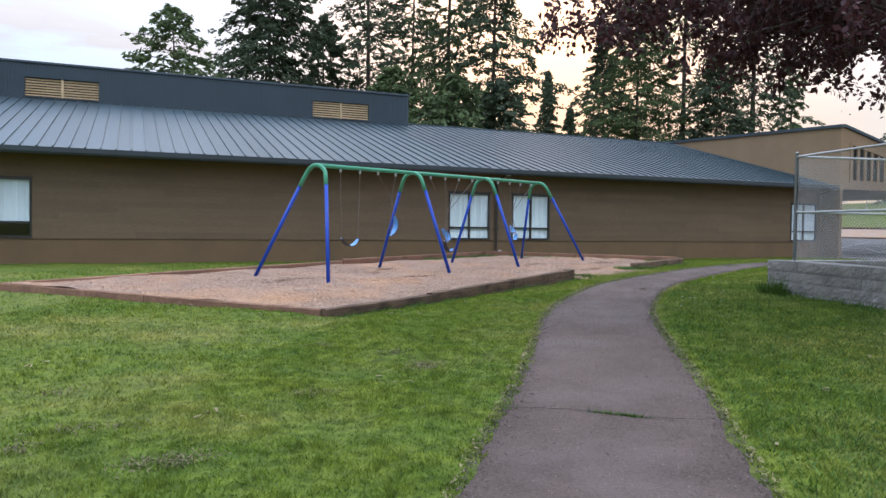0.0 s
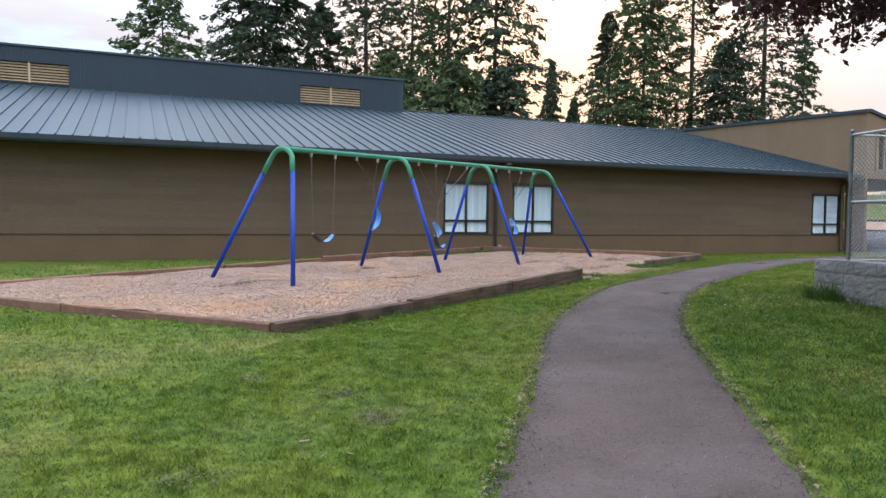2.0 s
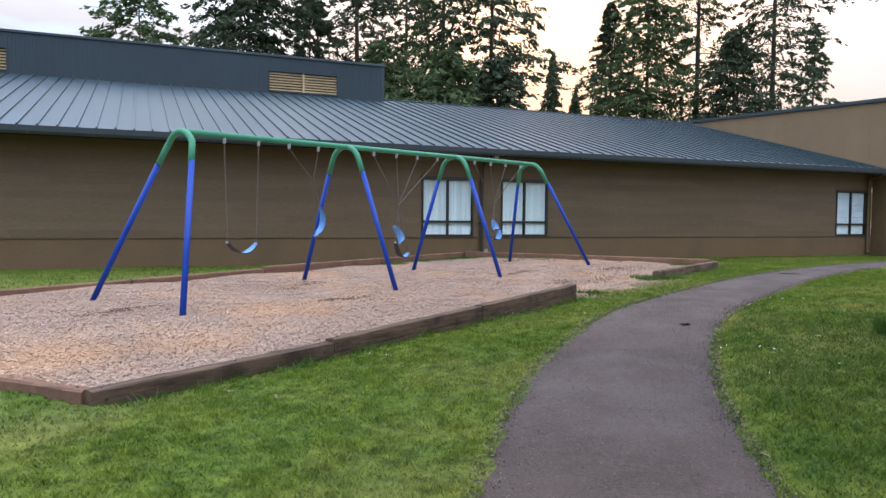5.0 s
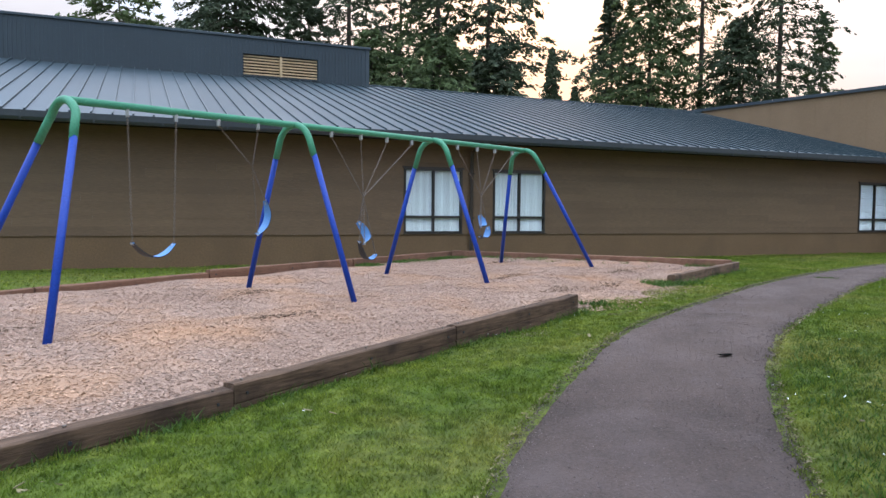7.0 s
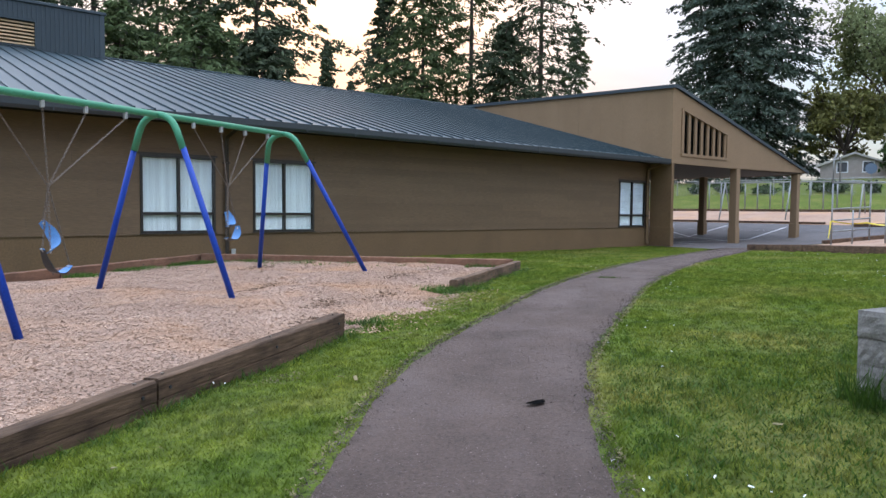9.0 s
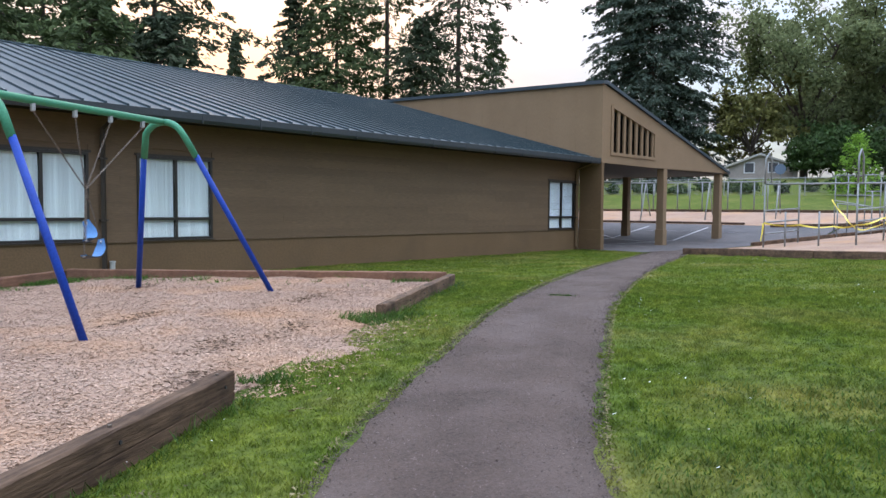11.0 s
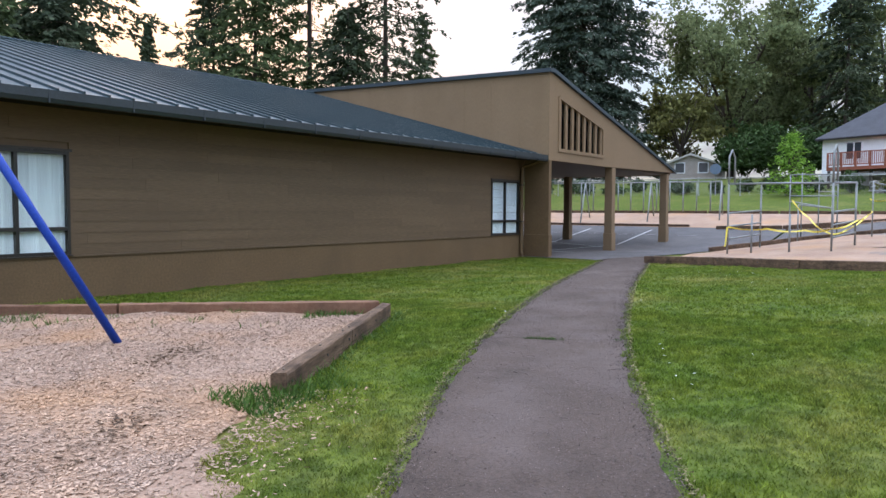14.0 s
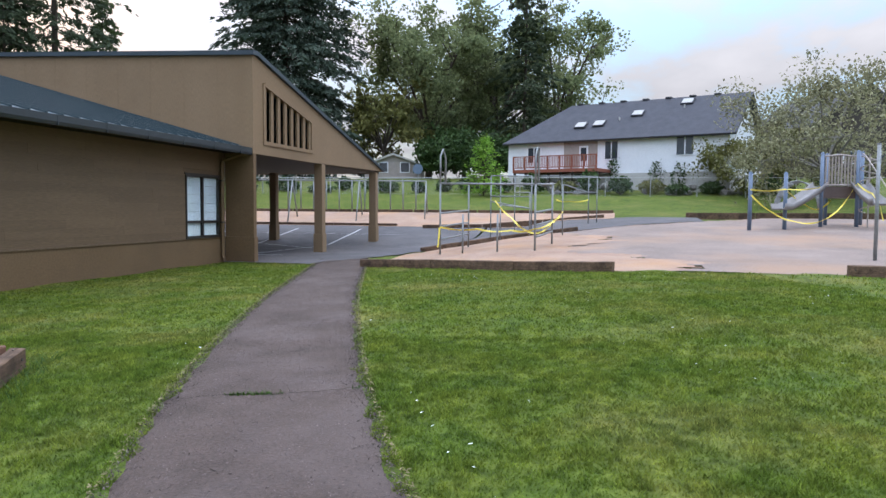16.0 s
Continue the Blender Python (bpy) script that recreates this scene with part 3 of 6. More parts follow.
def chain(a, b, parent):
    """Links set crosswise from a to b."""
    a, b = Vector(a), Vector(b)
    d = b - a
    n = max(3, int(d.length / 0.036))
    q = d.to_track_quat("Z", "Y")
    v, f = [], []
    for k in range(n):
        c = a + d * ((k + 0.5) / n)
        turn = q.to_matrix() @ Matrix.Rotation((k % 2) * math.pi / 2, 3, "Z")
        ring = [(0.011, -0.014), (0.011, 0.014), (0, 0.026), (-0.011, 0.014), (-0.011, -0.014), (0, -0.026)]
        base = len(v)
        for x, z in ring:
            for ox, oy in ((0.0045, 0), (-0.0025, 0.004), (-0.0025, -0.004)):
                s = 1 + ox / 0.02
                v.append(c + turn @ Vector((x * s, oy, z * s)))
        for i in range(6):
            for j in range(3):
                f.append((base + i * 3 + j, base + i * 3 + (j + 1) % 3, base + (i + 1) % 6 * 3 + (j + 1) % 3, base + (i + 1) % 6 * 3 + j))
    return raw("chain", np.array([tuple(p) for p in v]), f, RUST, parent, "dull grey steel chain")


def belt_seat(a, b, sag, width, parent, tilt=Vector((0, 0, 1))):
    """A rubber strap between a and b that sags along -tilt."""
    a, b = Vector(a), Vector(b)
    d = b - a
    side = d.cross(tilt).normalized()
    bm = bmesh.new()
    rings = []
    for k in range(13):
        s = k / 12
        c = a + d * s - tilt * (sag * (1 - (2 * s - 1) ** 2))
        w = width * (0.55 + 0.45 * min(1, 4 * s, 4 * (1 - s))) / 2
        rings.append([bm.verts.new(c + side * x + tilt * z) for x, z in ((-w, 0), (w, 0), (w, 0.014), (-w, 0.014))])
    for u, v in zip(rings, rings[1:]):
        for k in range(4):
            bm.faces.new((u[k], u[(k + 1) % 4], v[(k + 1) % 4], v[k])).material_index = 0 if k == 2 else 1
    bm.faces.new(rings[0]), bm.faces.new(rings[-1][::-1])
    bmesh.ops.recalc_face_normals(bm, faces=bm.faces[:])
    ob = part("seat", bm, SEAT, parent, "blue rubber belt seat with a black underside")
    ob.data.materials.append(SEAT_DARK)
    for e, o in ((a, b), (b, a)):
        inward = (o - e).normalized() * 0.05
        part("end_clamp", pipe([e - inward * 0.4, e + inward - tilt * 0.02], 0.012, 6), STEEL, parent, "steel triangle clamp")
    return ob


def pt(u, v, z):
    return Vector((*pit_xy(u, v + rail_v(u) - 3.37), z))


def swing(hang_u, joints, seat, sag, width, tilt, label):
    """joints: for each chain the points between hanger and seat."""
    s = thing("swing", label, "swing", "swings on the frame")
    for hu, mid, end in zip(hang_u, joints, seat):
        top = rail_at(hu) - Vector((0, 0, 0.05))
        part("hanger", boxes((-0.022, -0.03, -0.075, 0.022, 0.03, 0.02), m=Matrix.Translation(top), bevel=0.006), STEEL, s, "galvanised swing hanger")
        pts = [top - Vector((0, 0, 0.07))] + [Vector(p) for p in mid] + [Vector(end)]
        for p, q in zip(pts, pts[1:]):
            chain(p, q, s)
    belt_seat(seat[0], seat[1], sag, width, s, tilt)
    return s


def swings():
    up, b = Vector((0, 0, 1)), BAYS
    z0 = float(chip_z(4, 3.3))
    h = [[bay + q for q in HANGERS] for bay in b[:3]]
    swing(h[0][:2], ([], []), (pt(h[0][0] + 0.03, 3.35, z0 + 0.86), pt(h[0][1] - 0.03, 3.4, z0 + 0.83)), 0.17, 0.15, up,
          "blue belt swing hanging level on two chains")
    tw = pt(h[0][3] + 0.0, 3.5, 1.70)
    swing(h[0][2:], ([tw], [tw]), (pt(h[0][3] + 0.42, 3.75, 1.22), pt(h[0][3] + 0.32, 3.8, 0.72)), 0.12, 0.15, Vector((-0.8, -0.5, 0.2)).normalized(),
          "blue belt swing with twisted chains, seat hanging on edge")
    tw = pt(h[1][1] + 0.04, 3.35, 1.32)
    swing(h[1][:2], ([tw], [tw]), (pt(h[1][1] - 0.08, 3.2, 0.56), pt(h[1][1] + 0.08, 3.5, 0.90)), 0.15, 0.15, Vector((-0.75, -0.4, 0.4)).normalized(),
          "blue belt swing with chains wound round its neighbour")
    swing(h[1][2:], ([tw], [tw]), (pt(h[1][1] - 0.10, 3.3, 0.58), pt(h[1][1] + 0.28, 3.3, 0.36)), 0.17, 0.15, Vector((0.15, 0.0, 1)).normalized(),
          "blue and black belt swing tangled with its neighbour")
    tw = pt(h[2][1] + 0.13, 3.35, 1.42)
    swing(h[2][:2], ([tw], [tw]), (pt(h[2][1] + 0.0, 3.25, 0.80), pt(h[2][1] + 0.30, 3.5, 1.02)), 0.14, 0.15, Vector((-0.6, -0.3, 0.6)).normalized(),
          "blue belt swing with chains wound round its neighbour")
    swing(h[2][2:], ([tw], [tw]), (pt(h[2][1] + 0.02, 3.3, 0.60), pt(h[2][1] + 0.45, 3.4, 0.78)), 0.13, 0.15, Vector((-0.45, -0.2, 0.8)).normalized(),
          "blue belt swing tangled with its neighbour")


swing_set()
swings()

# ---------------------------------------------------------------- school building
WEST, EAST, EAVE_Z, SKIRT_Z = -26.0, 20.8, 3.16, 0.455
WINDOWS = ((-16.2, -14.37), (0.03, 1.85), (2.87, 4.67), (18.66, 20.46))
WIN_Z0, WIN_Z1 = 0.475, 2.335
RIDGE_Y, RIDGE_Z, CLER_Y = 11.0, 6.55, 10.46


def wall_with_openings(name, x0, x1, z0, z1, y0, y1, holes, hz0, hz1, mat):
    bm = bmesh.new()
    xs = sorted({x0, x1, *[v for h in holes for v in h]})
    for a, b in zip(xs, xs[1:]):
        if any(abs(a - h[0]) < 1e-6 for h in holes):
            box(bm, a, y0, z0, b, y1, hz0)
            box(bm, a, y0, hz1, b, y1, z1)
        else:
            box(bm, a, y0, z0, b, y1, z1)
    return part(name, bm, mat)


wall_south = wall_with_openings("wall_south", WEST, EAST, SKIRT_Z, 3.35, 0.03, 0.25, WINDOWS, WIN_Z0 + 0.002, WIN_Z1, SIDING)
tagged(wall_south, "dark brown school wall with horizontal lap siding", "wall", kind="structure")
skirt = part("foundation_skirt", boxes((WEST, 0.0, -0.9, EAST, 0.25, SKIRT_Z - 0.03), bevel=0.006), SKIRT)
tagged(skirt, "smooth brown painted foundation band below the siding", "wall base", kind="structure")
ledge = part("ledge_trim", boxes((WEST, -0.03, SKIRT_Z - 0.03, EAST, 0.03, SKIRT_Z), bevel=0.004), SIDING)
tagged(ledge, "thin brown ledge between siding and foundation", "trim", kind="structure")
closing = part("wall_north", boxes((WEST - 0.25, 0.0, -0.9, WEST, 21.5, 3.3), (WEST, 21.5, -0.9, EAST, 21.75, 3.3)), SIDING)
tagged(closing, "plain brown back and side walls of the school", "wall", kind="structure")
inside = part("floor_inside", boxes((WEST, 0.25, -0.2, EAST, 21.5, 0.0)), SOFFIT)
tagged(inside, "dark floor inside the school", "floor", kind="structure")

# roof deck, ridge, gutter and soffit
SLOPE = Vector((0, RIDGE_Y + 0.85, RIDGE_Z - EAVE_Z - 0.12))
bm = bmesh.new()
prism(bm, [(-0.85, EAVE_Z), (-0.85, EAVE_Z + 0.1), (RIDGE_Y, RIDGE_Z - 0.02), (22.2, 3.3), (22.2, 3.2), (RIDGE_Y, RIDGE_Z - 0.14)], WEST - 0.6, EAST - 0.02, "x")
roof = tagged(part("roof", bm, ROOF_RIB), "low dark teal standing-seam metal roof", "roof", kind="structure")
soffit = part("soffit", boxes((WEST, -0.83, EAVE_Z - 0.05, EAST, 0.02, EAVE_Z - 0.02)), EAVE_SHADE)
tagged(soffit, "boarded soffit below the eaves, coloured near black for its shade", "soffit", kind="structure")
gutter = thing("gutter", "dark metal gutter along the eaves", "gutter", kind="structure")
bm = bmesh.new()
prism(bm, [(-0.98, EAVE_Z + 0.1), (-0.98, EAVE_Z - 0.04), (-0.95, EAVE_Z - 0.11), (-0.86, EAVE_Z - 0.11), (-0.86, EAVE_Z + 0.08), (-0.875, EAVE_Z + 0.08),
           (-0.875, EAVE_Z - 0.09), (-0.94, EAVE_Z - 0.09), (-0.965, EAVE_Z - 0.03), (-0.965, EAVE_Z + 0.1)], WEST - 0.6, EAST + 0.1, "x")
part("trough", bm, GUTTER, gutter)
for k in range(32):
    x = WEST + 0.5 + k * 1.47
    part("joint_strap", boxes((x, -0.986, EAVE_Z - 0.116, x + 0.03, -0.86, EAVE_Z + 0.104)), GUTTER, gutter)


def downspout(x, label):
    d = thing("downspout", label, "downspout", "downspouts")
    bm = bmesh.new()
    tube(bm, [(x, -0.9, EAVE_Z), (x, -0.75, EAVE_Z - 0.12), (x, -0.12, EAVE_Z - 0.3), (x, -0.075, EAVE_Z - 0.45), (x, -0.075, -0.15), (x, -0.14, -0.24)], 0.055, 4)
    part("pipe", bm, TRIM_BROWN if x < 10 else SKIRT, d)
    for z in (0.9, 2.2):
        part("strap", boxes((x - 0.075, -0.13, z, x + 0.075, 0.0, z + 0.04)), TRIM_BROWN, d)


downspout(2.12, "dark brown square downspout on the wall between windows")
downspout(20.52, "brown downspout in the corner beside the pillar")
outlet = thing("pipe_stub", "pale concrete pipe stub at the foot of a wall", "pipe")
part("collar", pipe([(2.27, -0.1, gz(2.3, -0.1) - 0.1), (2.27, -0.1, 0.02)], 0.055, 12), CONCRETE, outlet)
part("cap", pipe([(2.27, -0.1, 0.02), (2.27, -0.1, 0.05)], 0.065, 12), CONCRETE, outlet)
part("eave_vent", boxes((2.2, -0.8, EAVE_Z - 0.16, 2.36, -0.6, EAVE_Z - 0.05)), STEEL, roof)


def window(name, x0, x1, paper, label):
    w = thing(name, label, "window", kind="structure")
    zr = WIN_Z0 + 0.47
    xm = (x0 + x1) / 2
    f = 0.055
    bars = ((x0, x0 + f, WIN_Z0, WIN_Z1), (x1 - f, x1, WIN_Z0, WIN_Z1), (x0 + f, x1 - f, WIN_Z1 - f, WIN_Z1), (x0 + f, x1 - f, WIN_Z0, WIN_Z0 + f))
    bm = bmesh.new()
    for a, b, c, d in bars:
        box(bm, a, -0.02, c, b, 0.12, d)
    part("window_frame", bm, FRAME, w, "dark bronze metal frame")
    part("mullion", boxes((xm - 0.03, -0.01, WIN_Z0 + f, xm + 0.03, 0.11, WIN_Z1 - f)), FRAME, w)
    for a, b in ((x0 + f, xm - 0.03), (xm + 0.03, x1 - f)):
        part("transom", boxes((a, -0.006, zr - 0.035, b, 0.10, zr + 0.035)), FRAME, w)
        for c, d in ((WIN_Z0 + f, zr - 0.035), (zr + 0.035, WIN_Z1 - f)):
            g = part("pane", boxes((a, 0.045, c, b, 0.051, d)), GLASS, w)
            g.visible_shadow = False
            if paper and d > zr + 0.1:
                for i in range(2):
                    for j in range(5):
                        pw, ph = (b - a) / 2, (d - c) / 5
                        part("paper_cutout", boxes((a + i * pw + 0.003, 0.075, c + j * ph + 0.003, a + (i + 1) * pw - 0.003, 0.079, c + (j + 1) * ph - 0.003),
                             (a + (i + 0.3) * pw, 0.071, c + (j + 0.25) * ph, a + (i + 0.7) * pw, 0.073, c + (j + 0.75) * ph)), PAPER, w, "white paper cutout")
            elif not (name == "window_1" and d < zr):
                n = 1 if d < zr else 8
                for i in range(n):
                    s = (b - a) / n
                    part("blind_slat", boxes((a + i * s + 0.001, 0.085 + (i % 2) * 0.0015, c, a + (i + 1) * s - 0.001, 0.089 + (i % 2) * 0.0015, d)), BLIND, w, "pale closed blind")
    part("window_sill", boxes((x0 - 0.03, -0.05, WIN_Z0 - 0.024, x1 + 0.03, 0.03, WIN_Z0 - 0.002), bevel=0.004), TRIM_BROWN, w)


for k, (a, b) in enumerate(WINDOWS):
    window(f"window_{k + 1}", a, b, k == 3, ("window with a raised pale blind and dark lower panes", "four-pane window with closed pale blinds",
           "four-pane window with closed pale blinds", "four-pane window covered with white paper cutouts")[k])

# clerestory above the ridge
cler = thing("clerestory", "slate blue ribbed metal clerestory above the roof", "clerestory", kind="structure")
VENTS = ((-15.8, -12.85), (-3.03, -0.04))
bm = bmesh.new()
xs = [WEST - 0.3] + [v for q in VENTS for v in q] + [2.15]
for k, (a, b) in enumerate(zip(xs, xs[1:])):
    if k % 2:
        box(bm, a, CLER_Y, 6.1, b, CLER_Y + 0.15, 6.5)
        box(bm, a, CLER_Y, 7.34, b, CLER_Y + 0.15, 7.95)
    else:
        box(bm, a, CLER_Y, 6.1, b, CLER_Y + 0.15, 7.95)
box(bm, 2.0, CLER_Y + 0.15, 6.1, 2.15, 15, 7.95)
box(bm, WEST - 0.3, CLER_Y + 0.15, 7.5, 2.0, 15, 7.95)
part("wall", bm, CLAD, cler)
part("cap_flashing", boxes((WEST - 0.4, CLER_Y - 0.07, 7.95, 2.24, 15.1, 8.05), bevel=0.01), CLAD, cler)
part("base_flashing", boxes((WEST - 0.4, CLER_Y - 0.05, 6.32, 2.2, CLER_Y - 0.002, 6.42)), CLAD, cler)
part("corner_trim", boxes((2.02, CLER_Y - 0.03, 6.42, 2.18, CLER_Y - 0.002, 7.95)), CLAD, cler)
for a, b in VENTS:
    v = thing("roof_vent", "tan slatted vent in the blue clerestory wall", "vent", "clerestory vents")
    part("surround", boxes((a - 0.04, CLER_Y - 0.04, 7.34, b + 0.04, CLER_Y, 7.38), (a - 0.04, CLER_Y - 0.04, 6.46, b + 0.04, CLER_Y, 6.5),
         (a - 0.04, CLER_Y - 0.04, 6.5, a, CLER_Y, 7.34), (b, CLER_Y - 0.04, 6.5, b + 0.04, CLER_Y, 7.34)), CLAD, v)
    part("backing", boxes((a, CLER_Y + 0.13, 6.5, b, CLER_Y + 0.148, 7.34)), TRIM_BROWN, v)
    xm = (a + b) / 2
    part("centre_bar", boxes((xm - 0.05, CLER_Y - 0.01, 6.5, xm + 0.05, CLER_Y + 0.1, 7.34)), LOUVRE, v)
    for j in range(7):
        z = 6.53 + j * 0.117
        for c, d in ((a + 0.01, xm - 0.05), (xm + 0.05, b - 0.01)):
            m = Matrix.Translation((0, CLER_Y + 0.05, z + 0.035)) @ Matrix.Rotation(radians(38), 4, "X")
            part("slat", boxes((c, -0.05, -0.012, d, 0.06, 0.012), m=m), LOUVRE, v)

# ---------------------------------------------------------------- high block and open canopy
TOP_Z, TIP_X, TIP_Z, FACE_Y, SOFFIT_Z = 6.28, 33.5, 3.30, -1.0, 3.09
RISE = 0.037
bm = bmesh.new()
prism(bm, [(FACE_Y + 0.18, 3.0), (13.0, 3.0), (13.0, TOP_Z - 0.12 + RISE * (13.0 - FACE_Y)), (FACE_Y + 0.18, TOP_Z - 0.12)], 20.8, 21.0, "x")
block = tagged(part("wall_block", bm, STUCCO), "tall tan wall above the metal roof", "wall", kind="structure")
for k in range(1, 11):
    y = FACE_Y + k * 1.22
    part("batten", boxes((20.795, y - 0.015, 3.2, 20.8, y + 0.02, TOP_Z - 0.16 + RISE * (y - FACE_Y))), STUCCO, block)
end_wall = tagged(part("wall_end", boxes((20.85, 0.25, -0.9, 21.0, 21.5, 3.0))), "brown end wall under the canopy", "wall", kind="structure")
end_wall.data.materials.append(SKIRT)
wing = tagged(part("wing_pillar", boxes((20.82, FACE_Y, 0.46, 21.0, 0.0, SOFFIT_Z))), "brown wing pillar at the corner of the school", "pillar", kind="structure")
wing.data.materials.append(SKIRT)
plinth = tagged(part("pillar_plinth", boxes((20.79, FACE_Y - 0.03, -0.7, 21.03, -0.002, 0.46), bevel=0.01)), "brown plinth of the corner pillar", "plinth", kind="structure")
plinth.data.materials.append(SKIRT)

# the face below the sloping roof, with a slotted opening
roof_at = lambda x: TOP_Z - 0.1 + (TIP_Z - TOP_Z) * (x - 20.8) / (TIP_X - 20.8)
OP_X0, OP_X1, OP_Z0 = 21.55, 25.2, 3.52
op_top = lambda x: 5.32 - (x - OP_X0) * (5.32 - 4.56) / (OP_X1 - OP_X0)
bm = bmesh.new()
for poly in ([(20.8, SOFFIT_Z), (OP_X0, SOFFIT_Z), (OP_X0, roof_at(OP_X0)), (20.8, roof_at(20.8))],
             [(OP_X0, SOFFIT_Z), (OP_X1, SOFFIT_Z), (OP_X1, OP_Z0), (OP_X0, OP_Z0)],
             [(OP_X0, op_top(OP_X0)), (OP_X1, op_top(OP_X1)), (OP_X1, roof_at(OP_X1)), (OP_X0, roof_at(OP_X0))],
             [(OP_X1, SOFFIT_Z), (TIP_X, SOFFIT_Z + 0.1), (TIP_X, roof_at(TIP_X)), (OP_X1, roof_at(OP_X1))]):
    prism(bm, poly, FACE_Y, FACE_Y + 0.18, "y")
gable = tagged(part("canopy_face", bm, STUCCO), "tan sloping end face of a covered walkway", "wall", kind="structure")
slots = thing("slotted_opening", "tan vertical bars in a sloping slotted opening", "opening", kind="structure")
bm = bmesh.new()
for a, b, c in ((OP_X0 - 0.1, OP_X0 + 0.02, 0), (OP_X1 - 0.02, OP_X1 + 0.1, 0)):
    box(bm, a, FACE_Y - 0.04, OP_Z0 - 0.1, b, FACE_Y - 0.002, op_top((a + b) / 2) + 0.06)
box(bm, OP_X0 + 0.02, FACE_Y - 0.04, OP_Z0 - 0.1, OP_X1 - 0.02, FACE_Y - 0.002, OP_Z0 + 0.02)
prism(bm, [(OP_X0 + 0.02, op_top(OP_X0) - 0.02), (OP_X1 - 0.02, op_top(OP_X1) - 0.02), (OP_X1 - 0.02, op_top(OP_X1) + 0.1), (OP_X0 + 0.02, op_top(OP_X0) + 0.1)], FACE_Y - 0.04, FACE_Y - 0.002, "y")
part("surround", bm, STUCCO, slots)
for k in range(8):
    x = OP_X0 + 0.08 + k * (OP_X1 - OP_X0 - 0.16) / 7
    bm = bmesh.new()
    prism(bm, [(x - 0.09, OP_Z0), (x + 0.09, OP_Z0), (x + 0.09, op_top(x + 0.09)), (x - 0.09, op_top(x - 0.09))], FACE_Y + 0.01, FACE_Y + 0.08, "y")
    part("bar", bm, STUCCO, slots)
bm = bmesh.new()
prism(bm, [(20.7, TOP_Z - 0.14), (20.7, TOP_Z), (21.0, TOP_Z + 0.02), (TIP_X + 0.15, TIP_Z - 0.02), (TIP_X + 0.15, TIP_Z - 0.14), (21.0, TOP_Z - 0.12)], FACE_Y - 0.09, 13.2, "y")
for v in bm.verts:
    v.co.z += RISE * (v.co.y - FACE_Y)
tagged(part("canopy_roof", bm, CLAD), "sloping canopy roof edged in slate blue metal", "roof", kind="structure")
tagged(part("canopy_ceiling", boxes((21.0, FACE_Y + 0.18, SOFFIT_Z, TIP_X, 13.0, SOFFIT_Z + 0.06)), SOFFIT), "brown flat ceiling of the canopy", "ceiling", kind="structure")
# unseen closing panel, added to block light so the slots stay dark
tagged(part("canopy_back", boxes((21.0, 12.8, SOFFIT_Z + 0.06, TIP_X - 3, 13.0, 3.9), (21.0, 12.8, 3.9, 27.5, 13.0, 4.6)), STUCCO), "unseen tan panel added to keep light out of the canopy roof space", "wall", kind="structure")
tagged(part("canopy_beam", boxes((TIP_X - 0.25, FACE_Y + 0.18, SOFFIT_Z - 0.02, TIP_X - 0.02, 13.0, SOFFIT_Z + 0.1)), SKIRT), "brown beam along the canopy edge", "beam", kind="structure")
for x, y in ((26.38, FACE_Y + 0.17), (32.7, FACE_Y + 0.17), (32.6, 4.3), (32.6, 9.6)):
    z = gz(x, y)
    c = thing("canopy_column", "square tan column standing on the asphalt court", "column", "canopy columns")
    part("shaft", boxes((x - 0.165, y - 0.165, z + 0.75, x + 0.165, y + 0.165, SOFFIT_Z), bevel=0.008), STUCCO, c)
    part("plinth", boxes((x - 0.195, y - 0.195, z - 0.1, x + 0.195, y + 0.195, z + 0.75), bevel=0.015), STUCCO, c)

# ---------------------------------------------------------------- trees
def leaf_mesh(name, centres, along, size, aspect, mat, parent, rng, droop=0.3, label=""):
    """Many small pointed leaves: centres n x 3, a main direction each."""
    n = len(centres)
    d = along + rng.normal(0, 0.45, (n, 3))
    d[:, 2] -= droop
    d /= np.linalg.norm(d, axis=1)[:, None] + 1e-9
    s = np.cross(d, rng.normal(0, 1, (n, 3)))
    s /= np.linalg.norm(s, axis=1)[:, None] + 1e-9
    L = (size * rng.uniform(0.6, 1.4, n))[:, None]
    W = L * aspect
    p = [centres - d * L * 0.5, centres + s * W * 0.5, centres + d * L * 0.5, centres - s * W * 0.5]
    v = np.stack(p, axis=1).reshape(-1, 3)
    f = np.arange(n * 4).reshape(n, 4)
    return tagged(raw(name, v, f, mat, parent, label), kind="stuff")


